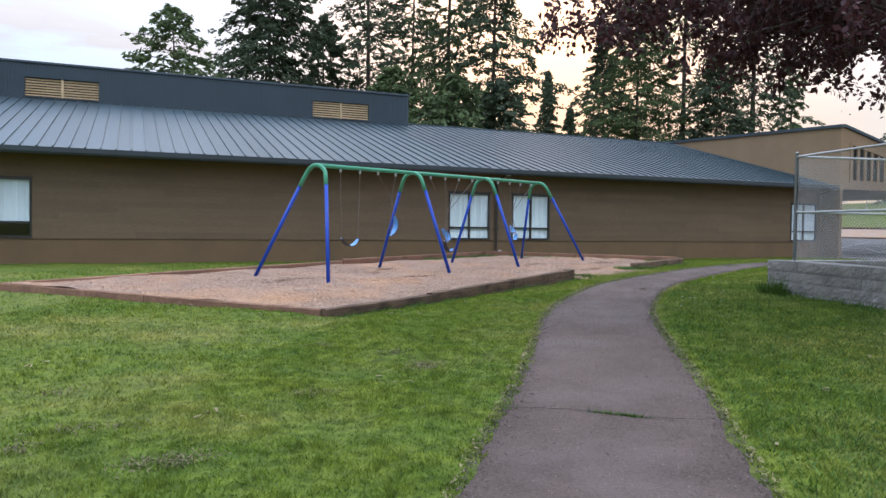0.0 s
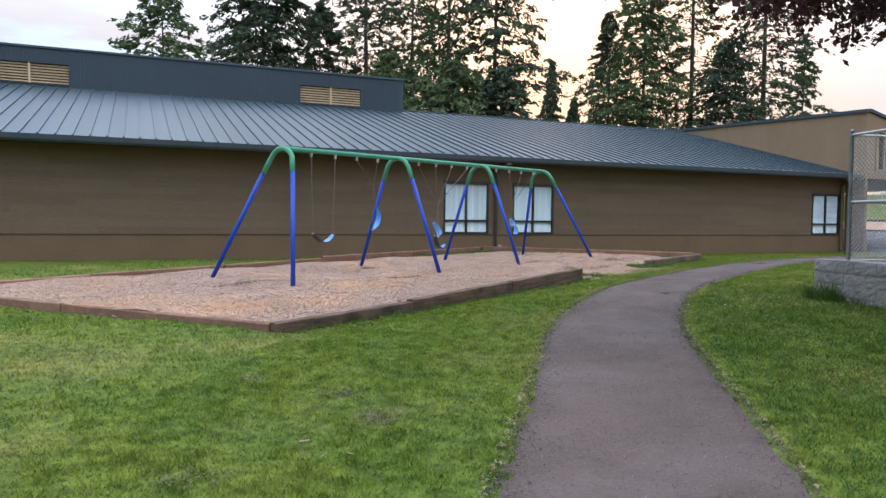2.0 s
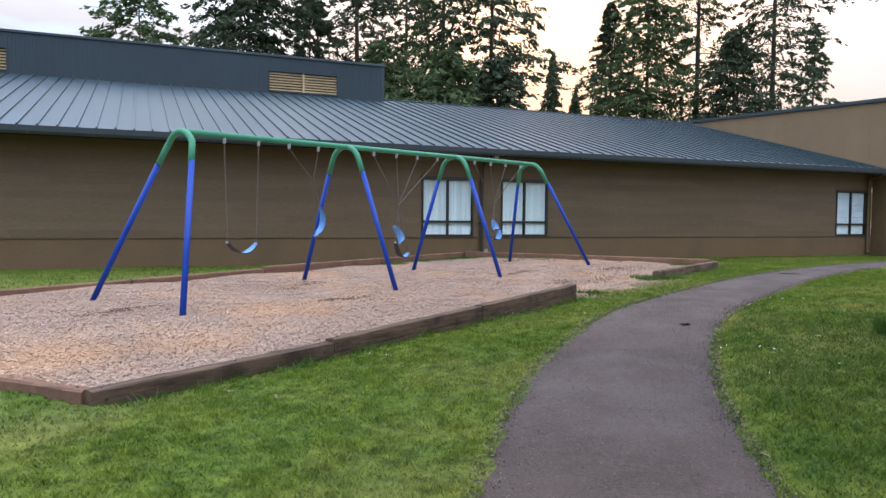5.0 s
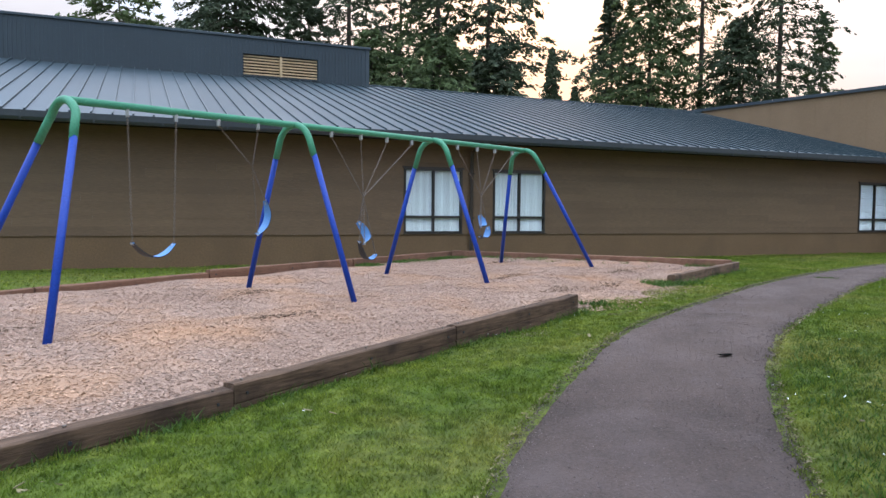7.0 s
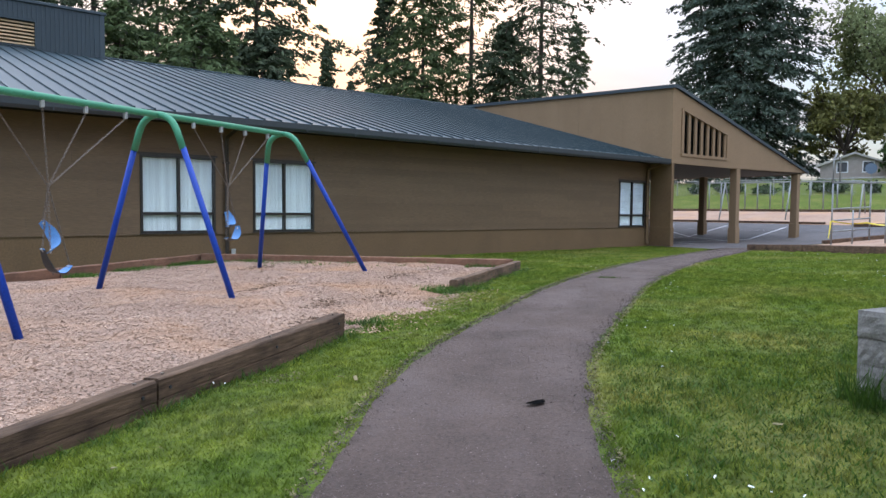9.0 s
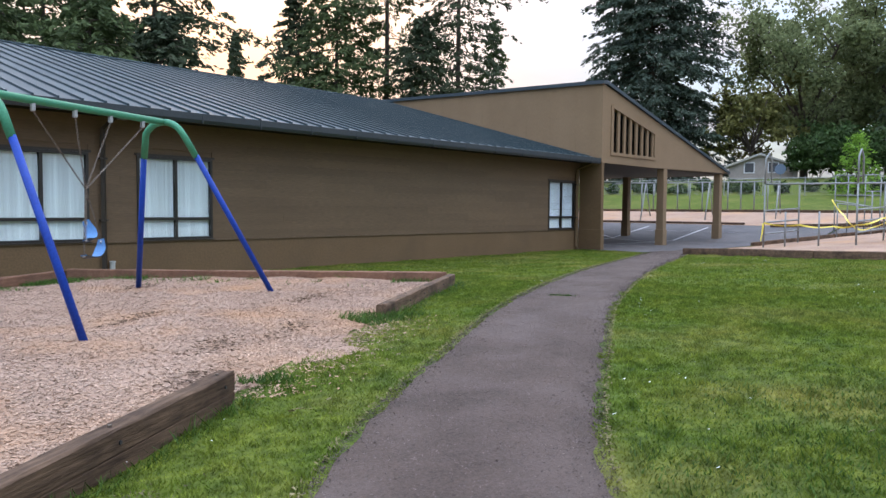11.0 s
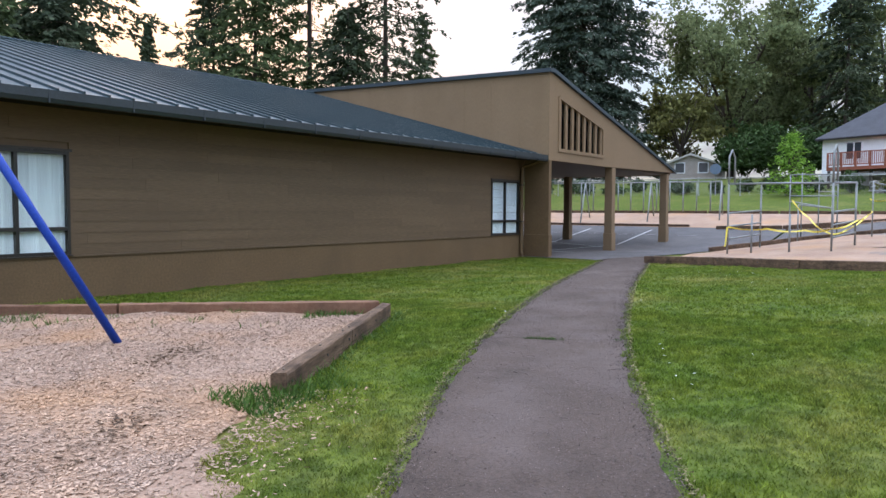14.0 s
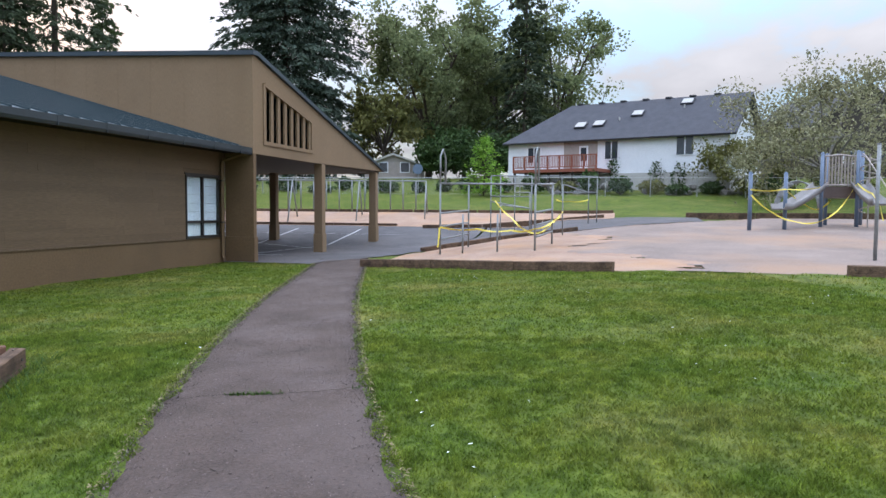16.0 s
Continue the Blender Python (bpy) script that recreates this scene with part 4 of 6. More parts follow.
def conifer(x, y, z, height, radius, seed, mat, label, bare=0.08, power=0.85, boughs=170, sprays=100, size=0.5, gap=0.25, lift=0.0, lean=0.0):
    rng = np.random.default_rng(seed)
    t = thing("conifer", label, "tree", "conifers behind the school")
    top = np.array([x + lean, y, z + height])
    base = np.array([x, y, z])
    bm = bmesh.new()
    tube(bm, [tuple(base + (top - base) * q + np.array([math.sin(q * 5 + seed), math.cos(q * 4), 0]) * 0.12) for q in np.linspace(0, 1, 9)],
         [height * 0.0082 * (1 - q) + 0.03 for q in np.linspace(0, 1, 9)], 8)
    part("trunk", bm, BARK, t, smooth=True)
    cs, ds, limbs = [], [], bmesh.new()
    lobe = rng.uniform(0, math.tau, 4)
    for k in range(boughs):
        q = bare + (1 - bare) * ((k + rng.uniform(0, 1)) / boughs) ** 0.9
        a = k * 2.39996 + rng.uniform(-0.6, 0.6)
        # uneven outline: lobes round the trunk and up it, some boughs lost
        lump = 1 + gap * (0.55 * math.sin(q * 19 + a + lobe[0]) + 0.45 * math.sin(q * 41 - 2 * a + lobe[1]))
        if rng.uniform() < gap * 0.55 * (0.5 + 0.5 * math.sin(q * 29 + lobe[2] + a)):
            continue
        L = radius * (1 - q) ** power * lump * rng.uniform(1 - gap * 0.9, 1.12) + 0.3
        out = np.array([math.cos(a), math.sin(a), 0.0])
        across = np.array([-math.sin(a), math.cos(a), 0.0])
        p0 = base + (top - base) * q
        rise = lift + 0.30 * q - 0.20 + rng.normal(0, 0.07)
        sag = 0.16 + rng.uniform(0, 0.14)
        m = max(8, int(sprays * (0.35 + 0.65 * L / radius)))
        # side twigs off the bough, needles strung along them
        twigs = max(4, int(3 + L * 1.5))
        ts = np.sort(rng.uniform(0.16, 1.0, twigs))
        tl = L * 0.34 * (1.12 - ts) ** 0.6 * rng.uniform(0.5, 1.2, twigs) * rng.choice([-1, 1], twigs)
        which = rng.integers(0, twigs, m)
        along = rng.uniform(0, 1, m)
        sl = np.clip(ts[which] + 0.10 * along + rng.normal(0, 0.02, m), 0, 1.08)
        c = p0 + out * (sl * L)[:, None] + across * (tl[which] * along)[:, None]
        c[:, 2] += rise * sl * L - sag * L * sl ** 2 + 0.10 * L * np.maximum(0, sl - 0.7) - 0.16 * np.abs(tl[which]) * along ** 2
        c += rng.normal(0, 0.10, (m, 3)) - np.array([0, 0, 1.0]) * (rng.uniform(0, 0.5, m) ** 2 * size * 1.6)[:, None]
        cs.append(c)
        ds.append(out * 0.8 + across * (0.7 * np.sign(tl[which]))[:, None] + np.array([0, 0, rise - 0.2]))
        if k % 2 == 0 and L > 0.8:
            tip = p0 + out * L * 0.9 + np.array([0, 0, (rise - sag * 0.8) * L * 0.9])
            tube(limbs, [tuple(p0), tuple((p0 + tip) / 2 + np.array([0, 0, 0.05 * L])), tuple(tip)], [0.035 + L * 0.008, 0.03, 0.012], 3, False)
    tagged(part("branching", limbs, BARK, t), kind="stuff")
    leaf_mesh("crown", np.concatenate(cs), np.concatenate(ds), size, 0.38, mat, t, rng)
    return t


def broadleaf(x, y, z, height, radius, seed, mat, label, clusters=150, leaves=70, size=0.42, bark=None, spread_up=0.35, thin=1.0, group="broad-leaved trees"):
    rng = np.random.default_rng(seed)
    t = thing("tree", label, "tree", group)
    bark = bark or BARK
    bm = bmesh.new()
    fork = np.array([x, y, z + height * spread_up * 0.75])
    tube(bm, [(x, y, z - 0.3), (x + 0.1, y, z + height * 0.12), tuple(fork)], [height * 0.022, height * 0.017, height * 0.013], 8)
    part("trunk", bm, bark, t, smooth=True)
    limbs = bmesh.new()
    tips = []
    for k in range(11):
        a = k * 2.39996 + rng.uniform(-0.4, 0.4)
        q = (k + 0.5) / 11
        reach = radius * (0.45 + 0.5 * math.sin(math.pi * (0.2 + 0.6 * q))) * rng.uniform(0.75, 1.1)
        end = np.array([x + math.cos(a) * reach, y + math.sin(a) * reach, z + height * (0.22 + 0.68 * q) + rng.uniform(-0.5, 0.5)])
        mid = fork * 0.45 + end * 0.55 + np.array([0, 0, height * 0.04])
        tube(limbs, [tuple(fork), tuple(mid), tuple(end)], [height * 0.010, height * 0.006, height * 0.0025], 5, False)
        tips.append((mid, end))
        for j in range(8):
            s = rng.uniform(0.2, 1.0)
            b0 = mid * (1 - s) + end * s
            b1 = b0 + rng.normal(0, 1, 3) * radius * 0.24 + np.array([0, 0, radius * 0.08])
            tube(limbs, [tuple(b0), tuple((b0 + b1) / 2 + rng.normal(0, 0.1, 3)), tuple(b1)], [height * 0.004, height * 0.0025, height * 0.001], 3, False)
            tips.append((b0, b1))
    tagged(part("branching", limbs, bark, t), kind="stuff")
    cs = []
    for k in range(clusters):
        b0, b1 = tips[rng.integers(len(tips))]
        c = b0 + (b1 - b0) * rng.uniform(0.5, 1.15) + rng.normal(0, 0.04, 3) * radius
        r = radius * rng.uniform(0.10, 0.32)
        m = int(leaves * rng.uniform(0.5, 1.3) * thin)
        q = rng.normal(0, 1, (m, 3))
        q *= (r * rng.uniform(0.3, 1.0, m) ** 0.5 / np.linalg.norm(q, axis=1))[:, None]
        q[:, 2] *= 0.7
        cs.append(c + q)
    c = np.concatenate(cs)
    leaf_mesh("crown", c, rng.normal(0, 1, (len(c), 3)), size, 0.6, mat, t, rng, 0.2)
    return t


def bush(x, y, height, radius, seed, mat, label, count=900, size=0.2, z=None):
    rng = np.random.default_rng(seed)
    z = gz(x, y) if z is None else z
    t = thing("shrub", label, "shrub", "shrubs")
    stems = bmesh.new()
    for k in range(5):
        a = k * 1.3
        tube(stems, [(x, y, z - 0.05), (x + math.cos(a) * radius * 0.5, y + math.sin(a) * radius * 0.5, z + height * 0.7)], [0.03, 0.01], 4, False)
    tagged(part("stalks", stems, BARK, t), kind="stuff")
    q = rng.normal(0, 1, (count, 3))
    q /= np.linalg.norm(q, axis=1)[:, None]
    bumps = 0.75 + 0.25 * np.sin(q[:, 0] * 5 + seed) * np.sin(q[:, 1] * 6) + 0.12 * np.sin(q[:, 2] * 9)
    q *= (rng.uniform(0.5, 1.0, count) ** 0.4 * bumps)[:, None]
    c = np.array([x, y, z + height * 0.52]) + q * np.array([radius, radius, height * 0.52])
    leaf_mesh("leaves", c, rng.normal(0, 1, (count, 3)), size, 0.55, mat, t, rng, 0.1)
    return t


def far_point(heading, distance, eye=(-5.0, -17.0)):
    a = radians(heading)
    return eye[0] + math.cos(a) * distance, eye[1] + math.sin(a) * distance


# heading, distance, height, crown radius, kind
for k, (hd, ds, ht, rad, mat, extra) in enumerate((
        (87.3, 68, 20.5, 8.5, FIR_LIGHT, dict(gap=0.3, boughs=170, size=0.5, lift=0.12, power=0.55)),
        (80.4, 76, 34, 9.0, FIR, dict(gap=0.25, boughs=420, power=0.6, sprays=150)),
        (76.2, 86, 26, 8.0, FIR, dict(gap=0.35, boughs=260, power=0.6, sprays=130)),
        (72.7, 80, 42, 9.5, FIR, dict(gap=0.55, boughs=230, power=0.5, sprays=120)),
        (69.2, 88, 38, 8.0, FIR, dict(gap=0.55, boughs=190, power=0.5, sprays=120)),
        (66.4, 78, 42, 8.2, FIR_LIGHT, dict(gap=0.55, boughs=220, power=0.5, sprays=120)),
        (62.9, 74, 37, 9.0, FIR, dict(gap=0.5, boughs=260, power=0.6, sprays=130)),
        (70.8, 66, 16, 6.8, FIR_LIGHT, dict(gap=0.3, boughs=210, power=0.5)),
        (66.0, 64, 15, 7.0, FIR_LIGHT, dict(gap=0.3, boughs=220, power=0.5)),
        (62.3, 66, 15, 5.6, FIR, dict(gap=0.3, boughs=180, power=0.5)),
        (58.5, 165, 32, 6.5, FIR, dict(gap=0.15, boughs=200, power=0.95, size=0.8)),
        (56.8, 175, 25, 5.5, FIR, dict(gap=0.1, boughs=150, power=0.9, size=1.0)),
        (54.3, 96, 26, 7.0, FIR, dict(gap=0.3, boughs=260, power=0.75)),
        (51.8, 90, 32, 7.6, FIR_LIGHT, dict(gap=0.35, boughs=330, power=0.6, sprays=110)),
        (48.4, 92, 42, 9.0, FIR_LIGHT, dict(gap=0.5, boughs=230, power=0.6, sprays=110)),
        (46.0, 86, 19, 7.0, FIR, dict(gap=0.45, boughs=170, power=0.5)),
        (43.5, 90, 40, 9.2, FIR, dict(gap=0.5, boughs=250, power=0.6, sprays=110)),
        (41.0, 98, 20, 5.0, FIR_LIGHT, dict(gap=0.5, boughs=90)))):
    x, y = far_point(hd, ds, (-11.4, -26.0))
    conifer(x, y, gz(x, y) - 0.2, ht, rad, 11 + k, mat,
            "open light green conifer behind the school" if mat is FIR_LIGHT else "tall dark fir behind the school roof", **extra)

x, y = far_point(27.3, 95)
conifer(x, y, gz(x, y), 54, 9.4, 90, SEQUOIA, "huge dense blue-green sequoia beyond the canopy", bare=0.03, power=0.55, boughs=950, sprays=160, size=0.55, gap=0.12)
for hd, ds, ht, rad, seed, mat, label, extra in (
        (14.8, 92, 24, 8.5, 3, OAK, "large spreading oak in fresh leaf", dict(clusters=520, leaves=52, size=0.48)),
        (9.4, 96, 26, 8.0, 5, OAK, "tall broad oak in fresh leaf", dict(clusters=360, leaves=52, size=0.48)),
        (4.6, 98, 25, 7.0, 7, OAK, "thinner tree with light between its leaves", dict(clusters=240, leaves=55, size=0.46, thin=0.8)),
        (18.4, 84, 13, 4.5, 8, YELLOW, "yellowish half-bare tree among the oaks", dict(clusters=120, leaves=50, size=0.5)),
        (12.0, 108, 20, 8.0, 10, OAK, "dark tree behind the oaks", dict(clusters=170, leaves=80, size=0.6)),
        (-14.6, 50, 9.0, 5.4, 12, PALELEAF, "pale budding tree with many fine twigs", dict(clusters=340, leaves=48, size=0.2, bark=PALEBARK)),
        (-9.6, 56, 5.0, 3.0, 14, YELLOW, "low green tree beside the white house", dict(clusters=110, leaves=60, size=0.24, spread_up=0.2))):
    x, y = far_point(hd, ds, (0.5, -11.9))
    broadleaf(x, y, gz(x, y) - 0.2, ht, rad, seed, mat, label, **extra)
for k, (hd, ds, ht, rad) in enumerate(((14.0, 78, 4.4, 3.2), (12.4, 76, 5.2, 4.0), (9.8, 79, 4.6, 4.4), (7.4, 80, 5.0, 4.0), (13.6, 84, 6.5, 4.5), (10.8, 86, 6.0, 4.6))):
    x, y = far_point(hd, ds, (0.5, -11.9))
    bush(x, y, ht, rad, 300 + k, HEDGE, "tall dark evergreen shrub under the oaks", 1500, 0.5)
x, y = far_point(7.2, 88, (0.5, -11.9))
conifer(x, y, gz(x, y), 27, 5.0, 71, FIR, "dark conifer between the oaks", gap=0.35, boughs=190, power=0.6, size=0.5)
x, y = far_point(10.2, 55, (0.5, -11.9))
conifer(x, y, gz(x, y) - 0.1, 4.6, 1.7, 33, BRIGHT, "young bright green tree by the fence", boughs=110, sprays=30, size=0.26, lift=0.35, power=0.75, gap=0.3)

# plum tree leaning over the fence, with drooping reddish branches
plum = thing("plum_tree", "dark red-leaved plum tree reaching over the path", "tree")
rng = np.random.default_rng(5)
part("trunk", pipe([(2.2, -20.6, gz(2.2, -20.6) - 0.2), (2.1, -20.5, 1.6), (1.6, -20.2, 3.0)], [0.22, 0.18, 0.14], 10), BARK, plum)
limbs, cs = bmesh.new(), []
droop = lambda x, y: 2.5 + max(0.37 * max(0.0, -3.3 - x), 0.45 * max(0.0, y + 19.2))
for k in range(64):
    ex, ey = rng.uniform(-6.3, 1.5), rng.uniform(-22.0, -15.5)
    e = np.array([ex, ey, droop(ex, ey) + 0.15 + 1.9 * rng.uniform(0, 1) ** 1.3])
    s = np.array([1.6, -20.2, 3.0])
    mid = s * 0.4 + e * 0.6 + np.array([0, 0, 0.9])
    tube(limbs, [tuple(s), tuple(mid), tuple(e)], [0.05, 0.022, 0.006], 5, False)
    for j in range(11):
        f = rng.uniform(0.35, 1.0)
        b = mid * (1 - f) + e * f
        tip = b + rng.normal(0, 0.42, 3) + np.array([0, 0, -0.1])
        tip[2] = max(tip[2], droop(tip[0], tip[1]))
        tube(limbs, [tuple(b), tuple(tip)], [0.007, 0.003], 3, False)
        m = 46
        w = rng.uniform(0.1, 1.05, m)[:, None]
        cs.append(b * (1 - w) + tip * w + rng.normal(0, 0.075, (m, 3)))
tagged(part("branching", limbs, BARK, plum), kind="stuff")
c = np.concatenate(cs)
leaf_mesh("crown", c, rng.normal(0, 1, (len(c), 3)), 0.095, 0.6, PLUM, plum, rng, 0.5)

# ---------------------------------------------------------------- white house on the hill
HX = 64.0


def house():
    h = thing("house", "white house with charcoal shingle roof on the hill", "house")
    y0, y1, z0, ze, zr = -21.3, -2.55, 4.4, 7.35, 11.0
    part("wall", boxes((HX, y0, z0, HX + 11, y1, ze)), WHITE, h, "white lap siding")
    bm = bmesh.new()
    prism(bm, [(HX, ze + 0.002), (HX + 11, ze + 0.002), (HX + 5.5, zr - 0.25)], y0, y0 + 0.2, "y")
    part("gable", bm, WHITE, h, "white gable end")
    part("base", boxes((HX - 0.05, y0 - 0.05, 2.0, HX + 11, y1 + 0.05, z0 - 0.002)), CONCRETE, h)
    bm = bmesh.new()
    c = [bm.verts.new(p) for p in ((HX - 0.5, y0 - 0.5, ze - 0.15), (HX - 0.5, y1 + 0.4, ze - 0.15), (HX + 5.5, y1 - 3.6, zr), (HX + 5.5, y0 - 0.5, zr), (HX + 11.5, y1 + 0.4, ze - 0.15), (HX + 11.5, y0 - 0.5, ze - 0.15))]
    bm.faces.new((c[0], c[3], c[2], c[1])), bm.faces.new((c[1], c[2], c[4])), bm.faces.new((c[5], c[4], c[2], c[3]))
    r = part("roof", bm, SHINGLE, h, "charcoal shingle roof")
    r.modifiers.new("thickness", "SOLIDIFY").thickness = 0.16
    for y, z0w, z1w, wy in ((-5.1, 5.5, 6.75, 1.2), (-12.1, 5.6, 7.0, 1.15), (-18.0, 5.75, 7.1, 1.35)):
        w = part("window", boxes((HX - 0.06, y - wy / 2 - 0.08, z0w - 0.08, HX - 0.01, y + wy / 2 + 0.08, z1w + 0.08)), WHITE, h)
        for s in (-1, 1):
            part("pane", boxes((HX - 0.075, y + s * wy / 4 - wy / 4 + 0.05, z0w, HX - 0.063, y + s * wy / 4 + wy / 4 - 0.05, z1w)), DARKGLASS, w)
    part("porch_recess", boxes((HX - 0.03, -10.9, 4.75, HX - 0.005, -7.9, 7.1)), PLAY_TAN, h, "beige recessed porch")
    d = part("door", boxes((HX - 0.07, -10.1, 4.75, HX - 0.032, -9.3, 6.75)), WHITE, h, "white half-glazed door")
    part("pane", boxes((HX - 0.085, -9.95, 5.5, HX - 0.072, -9.45, 6.6)), DARKGLASS, d)
    for k in range(7):
        part("vent", boxes((HX + 5.3, y0 + 2 + k * 2.0, zr - 0.02, HX + 5.7, y0 + 2.5 + k * 2.0, zr + 0.09)), SHINGLE, h)
    slope = math.atan2(zr - ze + 0.08, 6.0)
    for y, f in ((-8.7, 0.36), (-10.3, 0.38), (-13.2, 0.60), (-16.9, 0.84)):
        m = Matrix.Translation((HX - 0.5 + 6.0 * f, y, ze - 0.08 + (zr - ze + 0.08) * f + 0.05)) @ Matrix.Rotation(-slope, 4, "Y")
        s = part("skylight", boxes((-0.5, -0.5, 0, 0.5, 0.5, 0.1), m=m), SHINGLE, h)
        part("pane", boxes((-0.42, -0.42, 0.1, 0.42, 0.42, 0.115), m=m), CONCRETE, s, "pale skylight glass")
    for y, f in ((-11.9, 0.45), (-16.9, 0.68), (-20.4, 0.72)):
        m = Matrix.Translation((HX - 0.5 + 6.0 * f, y, ze - 0.08 + (zr - ze + 0.08) * f))
        part("vent_pipe", pipe([m @ Vector((0, 0, 0)), m @ Vector((0, 0, 0.3))], 0.06, 6), CONCRETE, h)
    return h


def deck():
    d = thing("deck", "red-stained timber deck with railing on posts", "deck")
    x0, x1, y0, y1, z = HX - 3.2, HX - 0.1, -12.1, -4.7, 4.7
    part("platform", boxes((x0, y0, z - 0.25, x1, y1, z)), DECK, d)
    for k in range(8):
        y = y0 + 0.05 + k * (y1 - y0 - 0.1) / 7
        part("rail_post", boxes((x0, y - 0.06, z, x0 + 0.12, y + 0.06, z + 1.1)), DECK, d)
        part("support", boxes((x0 + 0.2, y - 0.08, gz(x0, y) - 0.3, x0 + 0.36, y + 0.08, z - 0.25)), TRIM_BROWN, d)
    for zz in (0.12, 1.04):
        part("rail", boxes((x0 + 0.02, y0, z + zz, x0 + 0.1, y1, z + zz + 0.07)), DECK, d)
    for k in range(50):
        y = y0 + 0.1 + k * (y1 - y0 - 0.2) / 49
        part("baluster", boxes((x0 + 0.04, y - 0.025, z + 0.19, x0 + 0.08, y + 0.025, z + 1.04)), DECK, d)
    part("brace", pipe([(x0 + 0.28, y0 + 0.4, z - 0.3), (x0 + 0.28, y0 + 3.2, gz(x0, y0) + 0.1)], 0.06, 5), TRIM_BROWN, d)
    return d


turn = Matrix.Translation((HX, -2.55, 0)) @ Matrix.Rotation(radians(-20), 4, 'Z') @ Matrix.Translation((-HX, 2.55, 0))
for ob in (house(), deck()):
    ob.matrix_world = turn

# ---------------------------------------------------------------- block wall and chain-link fence
CORNER, ALONG = Vector((0.19, -15.43, 0)), Vector((-0.22, -0.976, 0))
ACROSS = Vector((0.976, -0.22, 0))
WALL_TOP = 0.385
wall_frame = Matrix((( *ALONG, ), (*ACROSS,), (0, 0, 1))).transposed().to_4x4()
wall_frame.translation = CORNER
block_wall = thing("block_wall", "low wall of rough grey split-face concrete blocks", "wall", kind="structure")
part("core", boxes((0.03, 0.05, -0.9, 13, 0.42, WALL_TOP - 0.1), (0.03, 0.42, -0.9, 0.4, 5.0, WALL_TOP - 0.1), m=wall_frame), MORTAR, block_wall)


def rough_block(length, depth, seed):
    """One split-face block: bumpy front, straight joints."""
    rng = random.Random(seed)
    bm = bmesh.new()
    n, m = 8, 5
    front = [[bm.verts.new((length * i / n, 0.0 if i in (0, n) or j in (0, m) else -rng.uniform(0.0, 0.016), 0.196 * j / m)) for i in range(n + 1)] for j in range(m + 1)]
    for j in range(m):
        for i in range(n):
            bm.faces.new((front[j][i], front[j][i + 1], front[j + 1][i + 1], front[j + 1][i]))
    back = [bm.verts.new(p) for p in ((0, depth, 0), (length, depth, 0), (length, depth, 0.196), (0, depth, 0.196))]
    bm.faces.new((*front[m], back[2], back[3]))
    bm.faces.new((*[front[0][i] for i in range(n, -1, -1)], back[0], back[1]))
    bm.faces.new((*[front[j][0] for j in range(m, -1, -1)], back[0], back[3]))
    bm.faces.new((*[front[j][n] for j in range(m + 1)], back[2], back[1]))
    bm.faces.new(back[::-1])
    bmesh.ops.recalc_face_normals(bm, faces=bm.faces[:])
    me = bpy.data.meshes.new("block")
    bm.to_mesh(me)
    bm.free()
    me.materials.append(BLOCK)
    return me


block_meshes = [rough_block(0.442, 0.48, s) for s in range(4)]
for course in range(5):
    z = WALL_TOP - 0.2 * (course + 1)
    step = 0.0 if course == 0 else 0.012
    for k in range(29):
        ob = link("block", block_meshes[(k * 3 + course) % 4], None, block_wall)
        ob.matrix_world = wall_frame @ Matrix.Translation((k * 0.45 - (0.225 if course % 2 and k else 0), step, z)) @ Matrix.Diagonal((0.5 if course % 2 and not k else 1, 1, 1, 1))
side_frame = Matrix(((*(-ACROSS),), (*ALONG,), (0, 0, 1))).transposed().to_4x4()
side_frame.translation = CORNER + ACROSS * 5.2
for course in range(3):
    for k in range(11):
        ob = link("block", block_meshes[(k + course) % 4], None, block_wall)
        ob.matrix_world = side_frame @ Matrix.Translation((k * 0.45, -0.004, WALL_TOP - 0.2 * (course + 1)))


def mesh_panel(a, b, z0, z1, parent, pitch=0.075, r=0.0024):
    """Diamond wire mesh between two posts."""
    a, b = Vector(a), Vector(b)
    L, H = (b - a).length, z1 - z0
    d = (b - a).normalized()
    side = Vector((-d.y, d.x, 0))
    v, f = [], []
    n = int((L + H) / pitch)
    for k in range(n + 1):
        for sgn in (1, -1):
            s0, s1 = (k * pitch - H, k * pitch) if sgn > 0 else (k * pitch, k * pitch - H)
            p, q = [s0, z0], [s1, z1]
            for u, w in ((p, q), (q, p)):
                if u[0] < 0:
                    t = (0 - u[0]) / (w[0] - u[0])
                    u[:] = [0, u[1] + (w[1] - u[1]) * t]
                if u[0] > L:
                    t = (L - u[0]) / (w[0] - u[0])
                    u[:] = [L, u[1] + (w[1] - u[1]) * t]
            if abs(p[1] - q[1]) < 0.01 or min(p[0], q[0]) < -0.01 or max(p[0], q[0]) > L + 0.01:
                continue
            base = len(v)
            for e in (p, q):
                c = a + d * e[0]
                for ox, oy in ((r, 0), (-r * 0.5, r * 0.87), (-r * 0.5, -r * 0.87)):
                    v.append((c.x + d.x * ox + side.x * (oy + 0.002 * sgn), c.y + d.y * ox + side.y * (oy + 0.002 * sgn), e[1]))
            for j in range(3):
                f.append((base + j, base + (j + 1) % 3, base + 3 + (j + 1) % 3, base + 3 + j))
    ob = raw("wire_mesh", np.array(v), f, STEEL, parent, "galvanised diamond wire mesh")
    return tagged(ob, kind="stuff")


